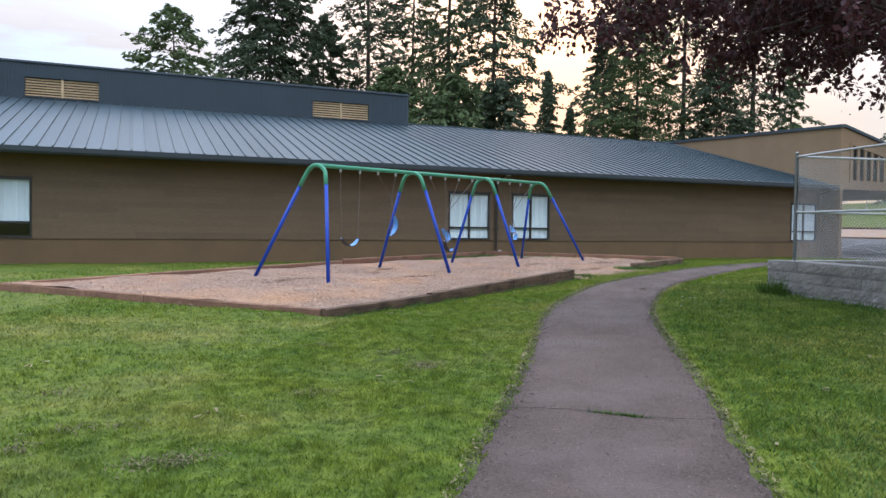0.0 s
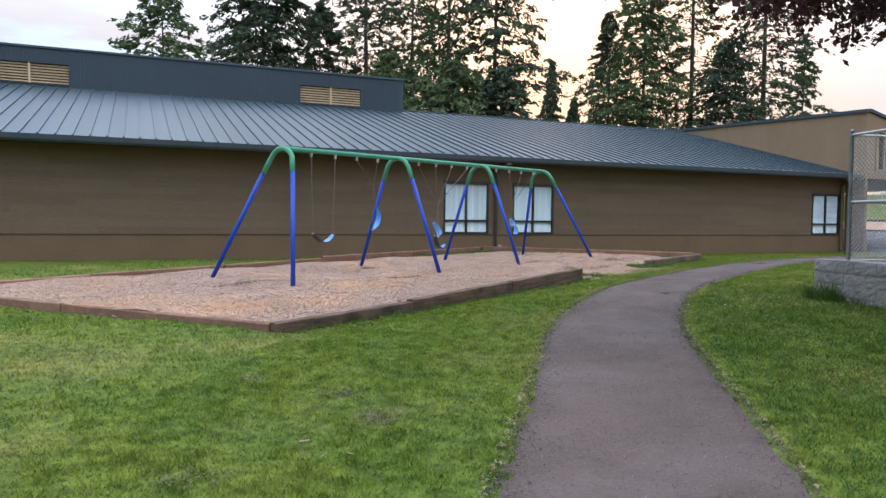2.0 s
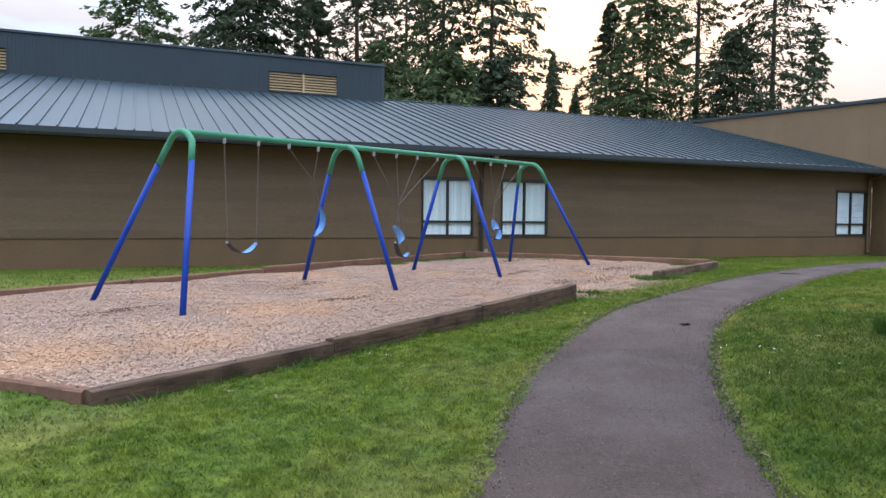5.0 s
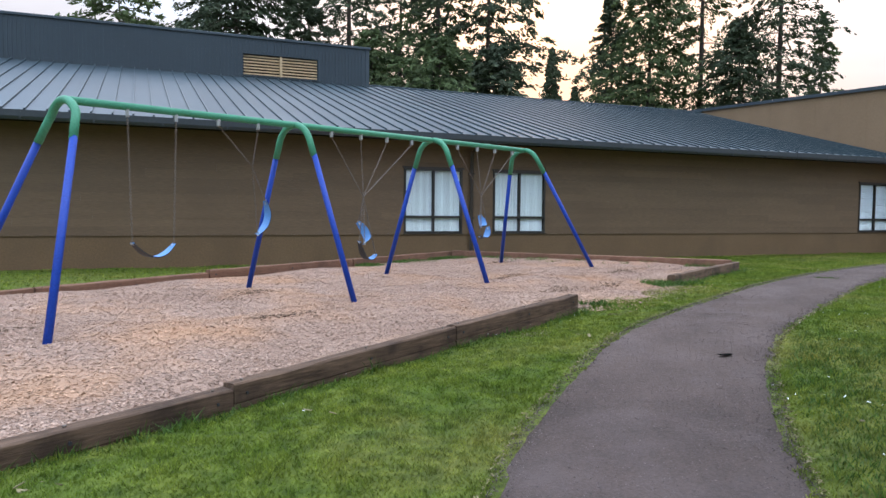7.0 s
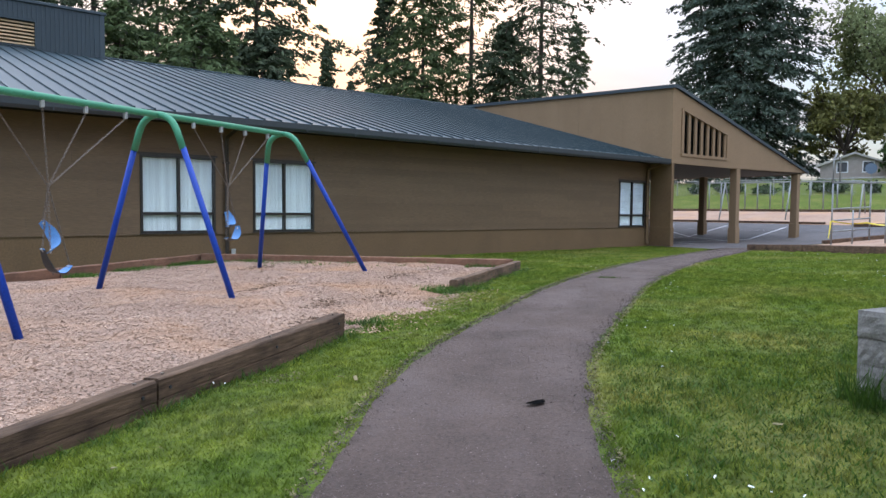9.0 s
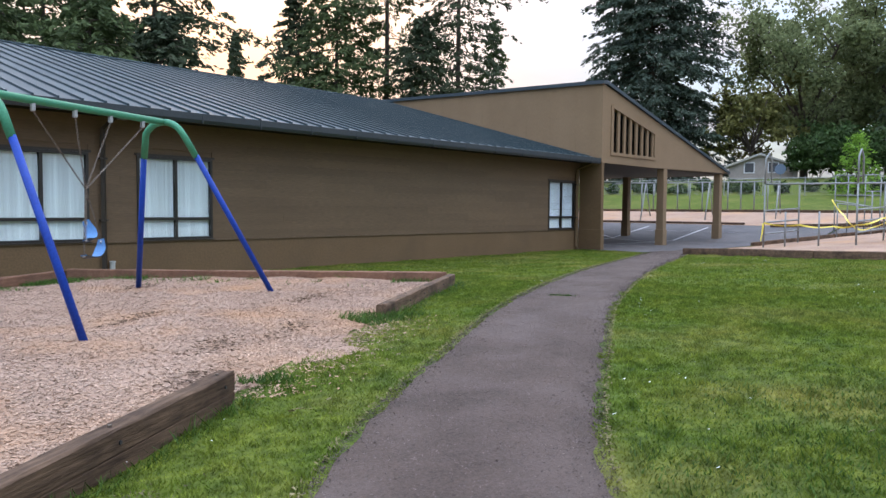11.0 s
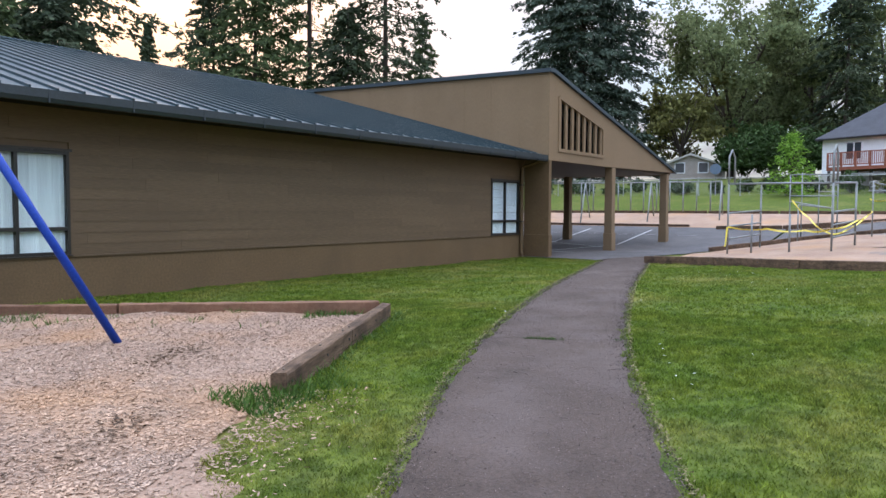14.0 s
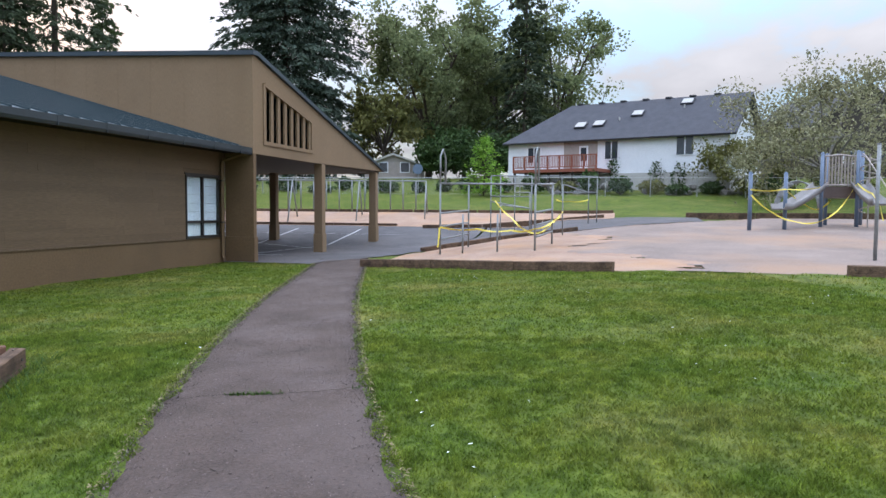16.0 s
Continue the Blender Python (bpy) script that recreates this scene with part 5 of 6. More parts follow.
def fence_panels(posts, z0, z1, label, pitch, r, mid=True, post_r=0.035, wire=0.0024, group="fences"):
    fence = thing("chain_link_fence", label, "fence", group)
    for p in posts:
        g = z0 if z0 is not None else gz(*p)
        top = z1 if z0 is not None else g + z1
        part("post", pipe([(p[0], p[1], g - 0.1), (p[0], p[1], top + 0.04)], post_r, 10), STEEL, fence)
        part("post_cap", pipe([(p[0], p[1], top + 0.04), (p[0], p[1], top + 0.075)], [post_r * 1.15, post_r * 0.5], 10), STEEL, fence)
    for a, b in zip(posts, posts[1:]):
        ga, gb = (z0, z0) if z0 is not None else (gz(*a), gz(*b))
        ta, tb = (z1, z1) if z0 is not None else (ga + z1, gb + z1)
        part("top_rail", pipe([(*a, ta - 0.02), (*b, tb - 0.02)], post_r * 0.62, 8), STEEL, fence)
        if mid:
            part("mid_rail", pipe([(*a, ga + (ta - ga) * 0.46), (*b, gb + (tb - gb) * 0.46)], post_r * 0.62, 8), STEEL, fence)
        mesh_panel((*a, 0), (*b, 0), (ga + gb) / 2 + 0.04, (ta + tb) / 2 - 0.04, fence, pitch, wire)
    return fence


fp = [CORNER + ACROSS * 0.3 + ALONG * q for q in (0.4, 3.4, 6.4, 9.4)]
fence_panels([(p.x, p.y) for p in fp], WALL_TOP, 2.42, "galvanised chain-link fence standing on the block wall", 0.075, 0.0024)
fq = [CORNER + ACROSS * q + ALONG * 0.4 for q in (0.3, 3.2, 6.0)]
fence_panels([(p.x, p.y) for p in fq], WALL_TOP, 2.42, "galvanised chain-link fence returning from the wall corner", 0.075, 0.0024)


# ---------------------------------------------------------------- playground
EYE = (0.2, -12.2)


def spot(px, d):
    """A place given by a sight line of the last stand and its depth."""
    s = (px - 784) / 1269 * d
    return EYE[0] + 0.9724 * d + 0.2333 * s, EYE[1] + 0.2333 * d - 0.9724 * s


def level(row, d):
    return 1.365 - (row - 371) / 1269 * d


xs, ys = np.arange(14, 39.1, 0.4), np.arange(-42, -5.2, 0.3)
bed = sheet("play_bark", np.arange(14, 39.1, 0.14), np.arange(-18, -5.2, 0.14), lambda x, y: land(x, y) + 0.012 + 0.015 * np.sin(x * 1.7) * np.sin(y * 2.1), CHIPS,
            keep=lambda x, y: (x > front_x(y)) & (x < back_x(y)) & (y + 0.9 * np.sin(x * 0.8) + 0.35 * np.sin(x * 2.9 + y) + 0.25 * np.sin(x * 7.1 - 3 * y) - 0.25 * (x - 16) > -13.6))
tagged(bed, "pale bark chips round the climbing frames", "bark chips", kind="structure")
bed = sheet("play_gravel", xs, ys, lambda x, y: land(x, y) + 0.008 + 0.018 * np.sin(x * 0.9) * np.sin(y * 0.8), GRAVEL,
            keep=lambda x, y: (x > front_x(y)) & (x < back_x(y)) & (y + 1.2 * np.sin(x * 0.8) - 0.25 * (x - 16) <= -13.2))
tagged(bed, "greyish worn bark and gravel playground surface", "playground", kind="structure")
strip = sheet("court_strip", np.arange(24, 38.1, 0.4), np.arange(-16, -5.2, 0.4), lambda x, y: land(x, y) + 0.018, COURT,
              keep=lambda x, y: (x > back_x(y) - 0.3) & (x < 38))
tagged(strip, "strip of grey asphalt between the bark beds", "court", kind="structure")
bed = sheet("far_bark", np.arange(36, 43.1, 0.5), np.arange(-12, 24.1, 0.5), lambda x, y: land(x, y) + 0.04, CHIPS,
            keep=lambda x, y: (x > 37.2 - 0.0 * y) & (x < 42.6))
tagged(bed, "strip of bark chips below far swings", "bark chips", kind="structure")


def plain_timber(a, b, za, zb, h=0.28, mat=None, label="weathered timber edging the play area"):
    ob = timber(*a, za, *b, zb, mat or TIMBER, label, h)
    ob["group"] = "timbers round the play area"


def timber_line(a, b, lift, n, mat=None):
    for k in range(n):
        p = (a[0] + (b[0] - a[0]) * k / n, a[1] + (b[1] - a[1]) * k / n)
        q = (a[0] + (b[0] - a[0]) * ((k + 1) / n - 0.003), a[1] + (b[1] - a[1]) * ((k + 1) / n - 0.003))
        plain_timber(p, q, gz(*p) + lift, gz(*q) + lift, 0.34, mat)


timber_line((18.7, -5.4), (15.95, -12.15), 0.22, 3)
timber_line((16.0, -16.7), (15.6, -24.0), 0.22, 3)
timber_line((24.8, -5.4), (29.6, -10.6), 0.16, 2)
timber_line((37.2, -0.6), (37.2, 14.0), 0.16, 4)
timber_line((36.6, -2.2), (38.0, -11.5), 0.2, 3)
timber_line((42.6, 20.0), (42.6, -12.0), 0.2, 8)
timber_line((38.2, -15.5), (39.5, -32.0), 0.25, 5)


def pipes(name, label, category, runs, mat, r=0.026, group=""):
    t = thing(name, label, category, group)
    for part_name, pts in runs:
        part(part_name, pipe(pts, r, 8), mat, t, smooth=True)
    return t


def standing(px, d, top_row, r=0.0):
    x, y = spot(px, d)
    return [(x, y, gz(x, y) - 0.1), (x, y, level(top_row, d))]


# overhead ladder frame with two hooked poles
P = {k: spot(*k) for k in ((774, 22.6), (942, 21.2), (824, 25.0), (972, 23.4), (790, 25.2))}
a, b, c, d = (*P[(774, 22.6)], level(325, 22.6)), (*P[(942, 21.2)], level(325, 21.2)), (*P[(824, 25.0)], level(325, 25.0)), (*P[(972, 23.4)], level(325, 23.4))
g = lambda p: (p[0], p[1], gz(p[0], p[1]) - 0.1)
runs = [("post", [g(p), p]) for p in (a, b, c, d)] + [("rail", [a, b]), ("rail", [c, d])]
lerp = lambda p, q, t: tuple(u + (w - u) * t for u, w in zip(p, q))
runs += [("rung", [lerp(a, b, t), lerp(c, d, t)]) for t in np.linspace(0, 1, 9)]
for e, f in ((a, c), (b, d)):
    for q in (0.15, 0.32, 0.5):
        runs.append(("rung", [lerp(g(e), e, q + 0.1), lerp(g(f), f, q + 0.1)]))
for p, q in ((a, c), (b, d)):
    up = (p[0], p[1], p[2] + 1.06)
    mid = lerp(p, q, 0.08)
    runs.append(("hooked_pole", [p, (p[0], p[1], p[2] + 0.85), (mid[0], mid[1], p[2] + 1.08), (lerp(p, q, 0.16)[0], lerp(p, q, 0.16)[1], p[2] + 0.85), lerp(p, q, 0.17)]))
for t in (0.25, 0.62):
    p = lerp(a, b, t)
    runs.append(("post", [g(p), lerp(g(p), p, 0.58)]))
pipes("monkey_bars", "worn grey steel overhead ladder in bark chips", "monkey bars", runs, OLDSTEEL, 0.03)
# lower frames farther back
runs = []
for px, dd, row in ((863, 30.5, 311), (880, 31.5, 308), (905, 32, 311), (935, 30, 311), (932, 27.5, 340), (880, 27.0, 362), (990, 27, 325), (1035, 33, 311), (1050, 33.5, 311)):
    runs.append(("post", standing(px, dd, row)))
for (pa, da, ra), (pb, db, rb) in (((863, 30.5, 347), (935, 30, 347)), ((863, 30.5, 356), (932, 27.5, 368)), ((880, 27.0, 362), (932, 27.5, 368)), ((950, 33, 311), (1050, 33.5, 311)),
                                   ((863, 30.5, 311), (935, 30, 311)), ((975, 33, 339), (1050, 33.5, 339)), ((905, 32, 340), (935, 30, 340)), ((990, 27, 325), (1035, 33, 339))):
    runs.append(("bar", [(*spot(pa, da), level(ra, da)), (*spot(pb, db), level(rb, db))]))
pipes("climbing_bars", "group of grey steel climbing bars", "climbing bars", runs, OLDSTEEL, 0.024)

# far swing frames seen below the canopy
runs = []
tops = [(*spot(px, 42), level(321, 42)) for px in (452, 512, 630, 748)]
runs.append(("top_rail", [tops[0], tops[-1]]))
for p in tops[1:]:
    for s in (-1, 1):
        q = (p[0] + s * 1.2, p[1] + s * 0.25)
        runs.append(("leg", [p, (*q, gz(*q) - 0.05)]))
for t in np.linspace(0.1, 0.94, 12):
    p = lerp(tops[0], tops[-1], t)
    runs.append(("chain", [p, (p[0], p[1], p[2] - 1.7)]))
pipes("swing_set", "grey steel swing set on far bark chips", "swing set", runs, OLDSTEEL, 0.04)

# lone slim pole
pipes("pole", "slim grey steel pole in the play area", "pole", [("shaft", standing(1545, 17.2, 252)), ("cap", [(*spot(1545, 17.2), level(252, 17.2)), (*spot(1545, 17.2), level(249, 17.2))])], OLDSTEEL, 0.045)


def play_tower():
    t = thing("play_tower", "slate blue play tower with tan panels and slide", "play structure")
    dd = 29.0
    post = {}
    for px, e, row in ((1320, 27.5, 303), (1382, 27.8, 303), (1445, dd, 268), (1508, dd, 264), (1453, dd + 1.3, 270), (1515, dd + 1.3, 266)):
        p = standing(px, e, row)
        post[px] = p
        q = part("post", pipe(p, 0.075, 12), PLAY_BLUE, t, smooth=True)
        part("cap", pipe([p[1], (p[1][0], p[1][1], p[1][2] + 0.05)], [0.085, 0.04], 12), PLAY_BLUE, q)
    A, B, C, D = (Vector((*post[k][0][:2], 0)) for k in (1445, 1508, 1453, 1515))
    zd = level(326, dd)
    bm = bmesh.new()
    lo, hi = [bm.verts.new((p.x, p.y, zd - 0.45)) for p in (A, B, D, C)], [bm.verts.new((p.x, p.y, zd)) for p in (A, B, D, C)]
    bm.faces.new(lo), bm.faces.new(hi[::-1])
    for k in range(4):
        bm.faces.new((lo[k], hi[k], hi[(k + 1) % 4], lo[(k + 1) % 4]))
    bmesh.ops.recalc_face_normals(bm, faces=bm.faces[:])
    part("deck", bm, PLAY_DARK, t, "dark brown deck")
    zt = level(273, dd)
    for k in range(10):
        p = A.lerp(B, 0.1 + k * 0.8 / 9)
        part("panel_bar", pipe([(p.x, p.y, zd + 0.05), (p.x, p.y, zt - 0.05 + 0.06 * math.sin(math.pi * k / 9))], 0.03, 8), PLAY_TAN, t)
    for z in (zd + 0.06, zt):
        p, q = A.lerp(B, 0.07), A.lerp(B, 0.93)
        part("panel_rail", pipe([(p.x, p.y, z), ((p.x + q.x) / 2, (p.y + q.y) / 2, z + (0.07 if z == zt else 0)), (q.x, q.y, z)], 0.035, 8), PLAY_TAN, t)
    for (s_px, s_row, s_d), (e_px, e_row, e_d), nm in (((1442, 326, dd + 0.3), (1370, 370, 27.6), "slide"), ((1510, 322, dd), (1552, 360, 26.5), "ramp_climber")):
        p, q = Vector((*spot(s_px, s_d), level(s_row, s_d))), Vector((*spot(e_px, e_d), level(e_row, e_d)))
        run = (q - p)
        side = Vector((-run.y, run.x, 0)).normalized()
        bm = bmesh.new()
        rings = []
        for k in range(7):
            f = k / 6
            c = p + run * f + Vector((0, 0, 0.18 * math.sin(math.pi * f) * -0.6 + (0.12 if k == 6 else 0)))
            rings.append([bm.verts.new(c + side * s + Vector((0, 0, z))) for s, z in ((-0.28, 0.18), (-0.24, 0.0), (0.24, 0.0), (0.28, 0.18), (0.32, 0.18), (0.28, -0.06), (-0.28, -0.06), (-0.32, 0.18))])
        for u, w in zip(rings, rings[1:]):
            for k in range(8):
                bm.faces.new((u[k], u[(k + 1) % 8], w[(k + 1) % 8], w[k]))
        bm.faces.new(rings[0]), bm.faces.new(rings[-1][::-1])
        bmesh.ops.recalc_face_normals(bm, faces=bm.faces[:])
        part(nm, bm, PLAY_GREY, t, "grey moulded plastic", True)
    cx, cy = spot(1528, dd - 0.3)
    coil = [(cx + 0.32 * math.cos(q), cy + 0.32 * math.sin(q), level(372, dd) + q * 0.088) for q in np.linspace(0, 26, 90)]
    part("spiral_climber", pipe(coil, 0.022, 6), PLAY_TAN, t, "tan spiral climbing pole", True)
    part("centre_pole", pipe(standing(1528, dd - 0.3, 268), 0.03, 8), PLAY_TAN, t)
    p, q = Vector((*spot(1515, dd), level(268, dd))), Vector((*spot(1566, 26.5), level(340, 26.5)))
    part("hand_rail", pipe([p, p.lerp(q, 0.1) + Vector((0, 0, 0.1)), p.lerp(q, 0.9) + Vector((0, 0, 0.1)), q - Vector((0, 0, 0.7))], 0.025, 8), PLAY_TAN, t)
    return t


play_tower()
runs = []
for k in range(5):
    d0 = 33 + 0.4 * k
    arc = [(*spot(1362 + 78 * (0.5 - 0.5 * math.cos(q)) + k * 2, d0), level(368, d0) + 1.35 * math.sin(q)) for q in np.linspace(0, math.pi, 11)]
    runs.append(("arch_bar", arc))
for q in (0.5, 1.1, 1.57, 2.1, 2.7):
    runs.append(("cross_bar", [(*spot(1362 + 78 * (0.5 - 0.5 * math.cos(q)), 33), level(368, 33) + 1.35 * math.sin(q)), (*spot(1370 + 78 * (0.5 - 0.5 * math.cos(q)), 34.6), level(368, 34.6) + 1.35 * math.sin(q))]))
pipes("arched_climber", "grey arched steel climbing net behind the tower", "climber", runs, OLDSTEEL, 0.03)


def tape(points, width=0.055):
    """A loose, twisting plastic ribbon through points of sight line, depth and row."""
    pts = [Vector((*spot(px, d), level(row, d))) for px, d, row in points]
    out = []
    for p, q in zip(pts, pts[1:]):
        n = max(4, int((q - p).length / 0.15))
        out += [p.lerp(q, k / n) - Vector((0, 0, 0.06 * math.sin(math.pi * k / n))) for k in range(n)]
    out.append(pts[-1])
    bm = bmesh.new()
    rows_ = []
    for k, p in enumerate(out):
        d = (out[min(k + 1, len(out) - 1)] - out[max(k - 1, 0)]).normalized()
        s = d.cross(Vector((0.97, 0.23, 0.0))).normalized()
        ang = 0.9 * math.sin(k * 0.37)
        s = s * math.cos(ang) + d.cross(s) * math.sin(ang)
        rows_.append((bm.verts.new(p + s * width / 2), bm.verts.new(p - s * width / 2)))
    for u, w in zip(rows_, rows_[1:]):
        bm.faces.new((u[0], w[0], w[1], u[1]))
    ob = part("caution_tape", bm, TAPE)
    sol = ob.modifiers.new("thickness", "SOLIDIFY")
    sol.thickness = 0.003
    return tagged(ob, "yellow plastic caution tape strung between play posts", "caution tape", "caution tape")


tape([(774, 22.55, 402), (840, 22.2, 405), (900, 21.8, 407), (942, 21.15, 404), (975, 22.5, 390), (990, 26.9, 373)])
tape([(773, 22.5, 403), (770, 22.4, 438)])
tape([(871, 26.9, 355), (900, 25, 385), (930, 23, 409), (955, 22.5, 409), (985, 26.8, 378)])
tape([(978, 32.9, 352), (1000, 32.5, 355), (1035, 32.9, 352)])
tape([(1320, 27.4, 332), (1382, 27.7, 331), (1445, 28.9, 327)])
tape([(1322, 27.4, 342), (1360, 27, 372), (1400, 26.5, 388), (1440, 27, 389), (1475, 28, 368), (1506, 28.9, 322)])
tape([(1508, 28.9, 320), (1535, 28, 338), (1548, 27, 352), (1556, 26.8, 385)])
tape([(1382, 27.7, 331), (1420, 30, 360), (1440, 30, 366), (1462, 30, 350)])

# painted lines on the court
court_lines = []
for (xa, ya), (xb, yb) in (((22.5, 1.0), (36, 1.0)), ((22.5, 4.6), (36, 4.6)), ((24, -0.4), (24, 9)), ((28.5, 0.2), (33, 6.4)), ((34.5, -2), (34.5, 12)), ((24.5, 8.2), (36, 8.2))):
    L = math.hypot(xb - xa, yb - ya)
    n = int(L / 0.5)
    dx, dy = (xb - xa) / L, (yb - ya) / L
    v, f = [], []
    for k in range(n + 1):
        x, y = xa + dx * L * k / n, ya + dy * L * k / n
        for s in (-0.05, 0.05):
            v.append((x - dy * s, y + dx * s, gz(x, y) + 0.037))
    for k in range(n):
        f.append((2 * k, 2 * k + 2, 2 * k + 3, 2 * k + 1))
    ob = raw("court_line", np.array(v), f, LINE)
    tagged(ob, "white painted line on the court", "line", "court lines", kind="structure")

# ---------------------------------------------------------------- fence, shrubs and houses up the hill
hill_x = lambda y: 57.0 - (24 - y) * 0.0625
fence_panels([(hill_x(y), y) for y in np.arange(24, -41, -3.2)], None, 1.45, "galvanised chain-link fence along the top of the field", 0.2, 0.004, mid=False, post_r=0.04, wire=0.004)
rng_s = random.Random(4)
for k in range(26):
    y = 20 - k * 2.3 + rng_s.uniform(-0.5, 0.5)
    if y > -3:
        bush(hill_x(y) + 2.0 + rng_s.uniform(-0.6, 1.5), y, rng_s.uniform(0.7, 1.5), rng_s.uniform(0.7, 1.4), 40 + k, HEDGE, "dark green shrub behind the wire fence", 420, 0.3)
    else:
        bush(hill_x(y) + 1.6 + rng_s.uniform(-0.4, 0.8), y, rng_s.uniform(0.8, 1.9), rng_s.uniform(0.9, 1.5), 40 + k, HEDGE if k % 3 else YELLOW, "leafy shrub on the bank below the house", 520, 0.28)
for px, dd, hh, ww in ((1078, 59.0, 2.2, 0.6), (1155, 57, 1.4, 0.8), (1195, 56, 1.2, 0.9)):
    x, y = spot(px, dd)
    bush(x, y, hh + 1.2, ww, int(px), HEDGE, "tall dark shrub against the white house", 500, 0.2)
for k in range(40):
    y = -7 - rng_s.uniform(0, 15)
    x = hill_x(y) + 1.6 + rng_s.uniform(0, 1.2)
    bm = bmesh.new()
    bmesh.ops.create_icosphere(bm, subdivisions=1, radius=rng_s.uniform(0.25, 0.5))
    for v in bm.verts:
        v.co *= rng_s.uniform(0.75, 1.2)
        v.co.z *= 0.7
    ob = part("boulder", bm, BLOCK)
    ob.location = (x, y, gz(x, y) + 0.15 + (x - hill_x(y) - 1.6) * 0.5)
    tagged(ob, "grey boulder in the bank below the house", "boulder", "boulders")


def cottage(px, d, width, eave, peak, base, mat, roof_mat, label, depth=9.0):
    h = thing("house", label, "house")
    x, y = spot(px, d)
    m = Matrix.Translation((x, y, 0)) @ Matrix.Rotation(radians(13.5), 4, "Z")
    w = width / 2
    bm = bmesh.new()
    prism(bm, [(-w, base - 3), (w, base - 3), (w, eave), (0, peak), (-w, eave)], 0, depth, "x")
    bm.transform(m)
    part("wall", bm, mat, h)
    bm = bmesh.new()
    prism(bm, [(-w - 0.4, eave - 0.25), (0, peak + 0.02), (w + 0.4, eave - 0.25), (w + 0.4, eave - 0.05), (0, peak + 0.22), (-w - 0.4, eave - 0.05)], -0.4, depth + 0.4, "x")
    bm.transform(m)
    part("roof", bm, roof_mat, h)
    for s in (-0.4, 0.35):
        wi = part("window", boxes((-0.06, s * w - 0.55, base + 0.7, -0.01, s * w + 0.55, base + 1.9), m=m), WHITE, h)
        part("pane", boxes((-0.08, s * w - 0.45, base + 0.8, -0.063, s * w + 0.45, base + 1.8), m=m), DARKGLASS, wi)


cottage(690, 80, 6.4, level(293, 80), level(276, 80), level(318, 80), PLAY_TAN, CONCRETE, "small pale house with grey gable roof beyond the trees")
cottage(1520, 66, 9.0, level(215, 66), level(150, 66), level(300, 66), TRIM_BROWN, SHINGLE, "dark brown house behind a budding tree", 8.0)
cottage(1440, 74, 5.0, level(200, 74), level(165, 74), level(300, 74), TRIM_BROWN, SHINGLE, "dark gabled house behind a budding tree", 8.0)
dish = thing("dish", "blue-grey dish on a short mast by the fence", "dish")
x, y = spot(733, 58)
part("bowl", pipe([(x, y, level(300, 58)), (x + 0.12, y + 0.03, level(300, 58))], [0.42, 0.34], 14), PLAY_BLUE, dish)
part("mast", pipe([(x + 0.1, y, gz(x, y) - 0.1), (x + 0.1, y, level(300, 58))], 0.04, 6), OLDSTEEL, dish)

# ---------------------------------------------------------------- loose cover
def inside_any(x, y):
    return (path_distance(x, y) < -0.05 + 0.06 * np.sin(x * 7.3 + y * 5.1) * np.sin(y * 11.0)) | (in_pit(x, y, 0.07))


rng = np.random.default_rng(21)


def blades(name, n, xr, yr, height, width, mat, accept, label, lean=0.55):
    x, y = rng.uniform(*xr, n), rng.uniform(*yr, n)
    k = accept(x, y)
    x, y = x[k], y[k]
    n = len(x)
    z = rough_land(x, y) - 0.008
    a = rng.uniform(0, math.tau, n)
    tuft = 0.5 + 0.5 * np.sin(x * 9.1 + 2.2 * np.sin(y * 5.3)) * np.sin(y * 8.3 + 1.9 * np.sin(x * 4.7))
    h = rng.uniform(0.55, 1.25, n) * height * (0.65 + 0.8 * tuft ** 2)
    w = rng.uniform(0.7, 1.3, n) * width
    l = rng.normal(0, lean, (n, 2)) * h[:, None]
    base = np.stack([x, y, z], axis=1)
    s = np.stack([np.cos(a) * w, np.sin(a) * w, np.zeros(n)], axis=1)
    tip = base + np.stack([l[:, 0], l[:, 1], h], axis=1)
    v = np.stack([base - s, base + s, tip], axis=1).reshape(-1, 3)
    return tagged(raw(name, v, np.arange(n * 3).reshape(n, 3), mat), label, "grass", kind="stuff")


lawn = lambda x, y: ~inside_any(x, y) & (y < -0.05) & ~((x > front_x(y) - 0.1) & (y < -5.3)) & (x < 21.5)
near = lambda lo, hi: (lambda x, y: lawn(x, y) & (path_distance(x, y) >= lo) & (path_distance(x, y) < hi))
blades("grass", 2000000, (-15, 8), (-28, -5), 0.036, 0.0065, BLADE, near(-1, 3.0), "short mown grass blades beside the path")
blades("grass", 700000, (-18, 12), (-28, -3), 0.042, 0.009, BLADE, near(3.0, 8.0), "short mown grass blades on the lawn")
blades("grass", 300000, (4, 21), (-16, 0), 0.042, 0.01, BLADE, near(-1, 8.0), "short mown grass blades before the school wall")
blades("grass", 160000, (-22, 20), (-26, 0), 0.055, 0.012, BLADE, near(6.0, 14.0), "short mown grass blades on the far lawn")

# longer turf between path and block wall, coloured dark for the plum tree's shade
blades("grass", 210000, (-12, 3), (-26, -11), 0.052, 0.008, TALL,
       lambda x, y: near(0.12, 9.0)(x, y) & (x > np.where(y < -14.7, -3.0 + (y + 14.7) * 0.72, -3.0 + (y + 14.7) * 1.15)) & (rng.uniform(0, 1, len(x)) < 1 - ss(y + 0.35 * x, -15.5, -12.0)),
       "longer grass between the path and the wall, darkened for plum tree shade")


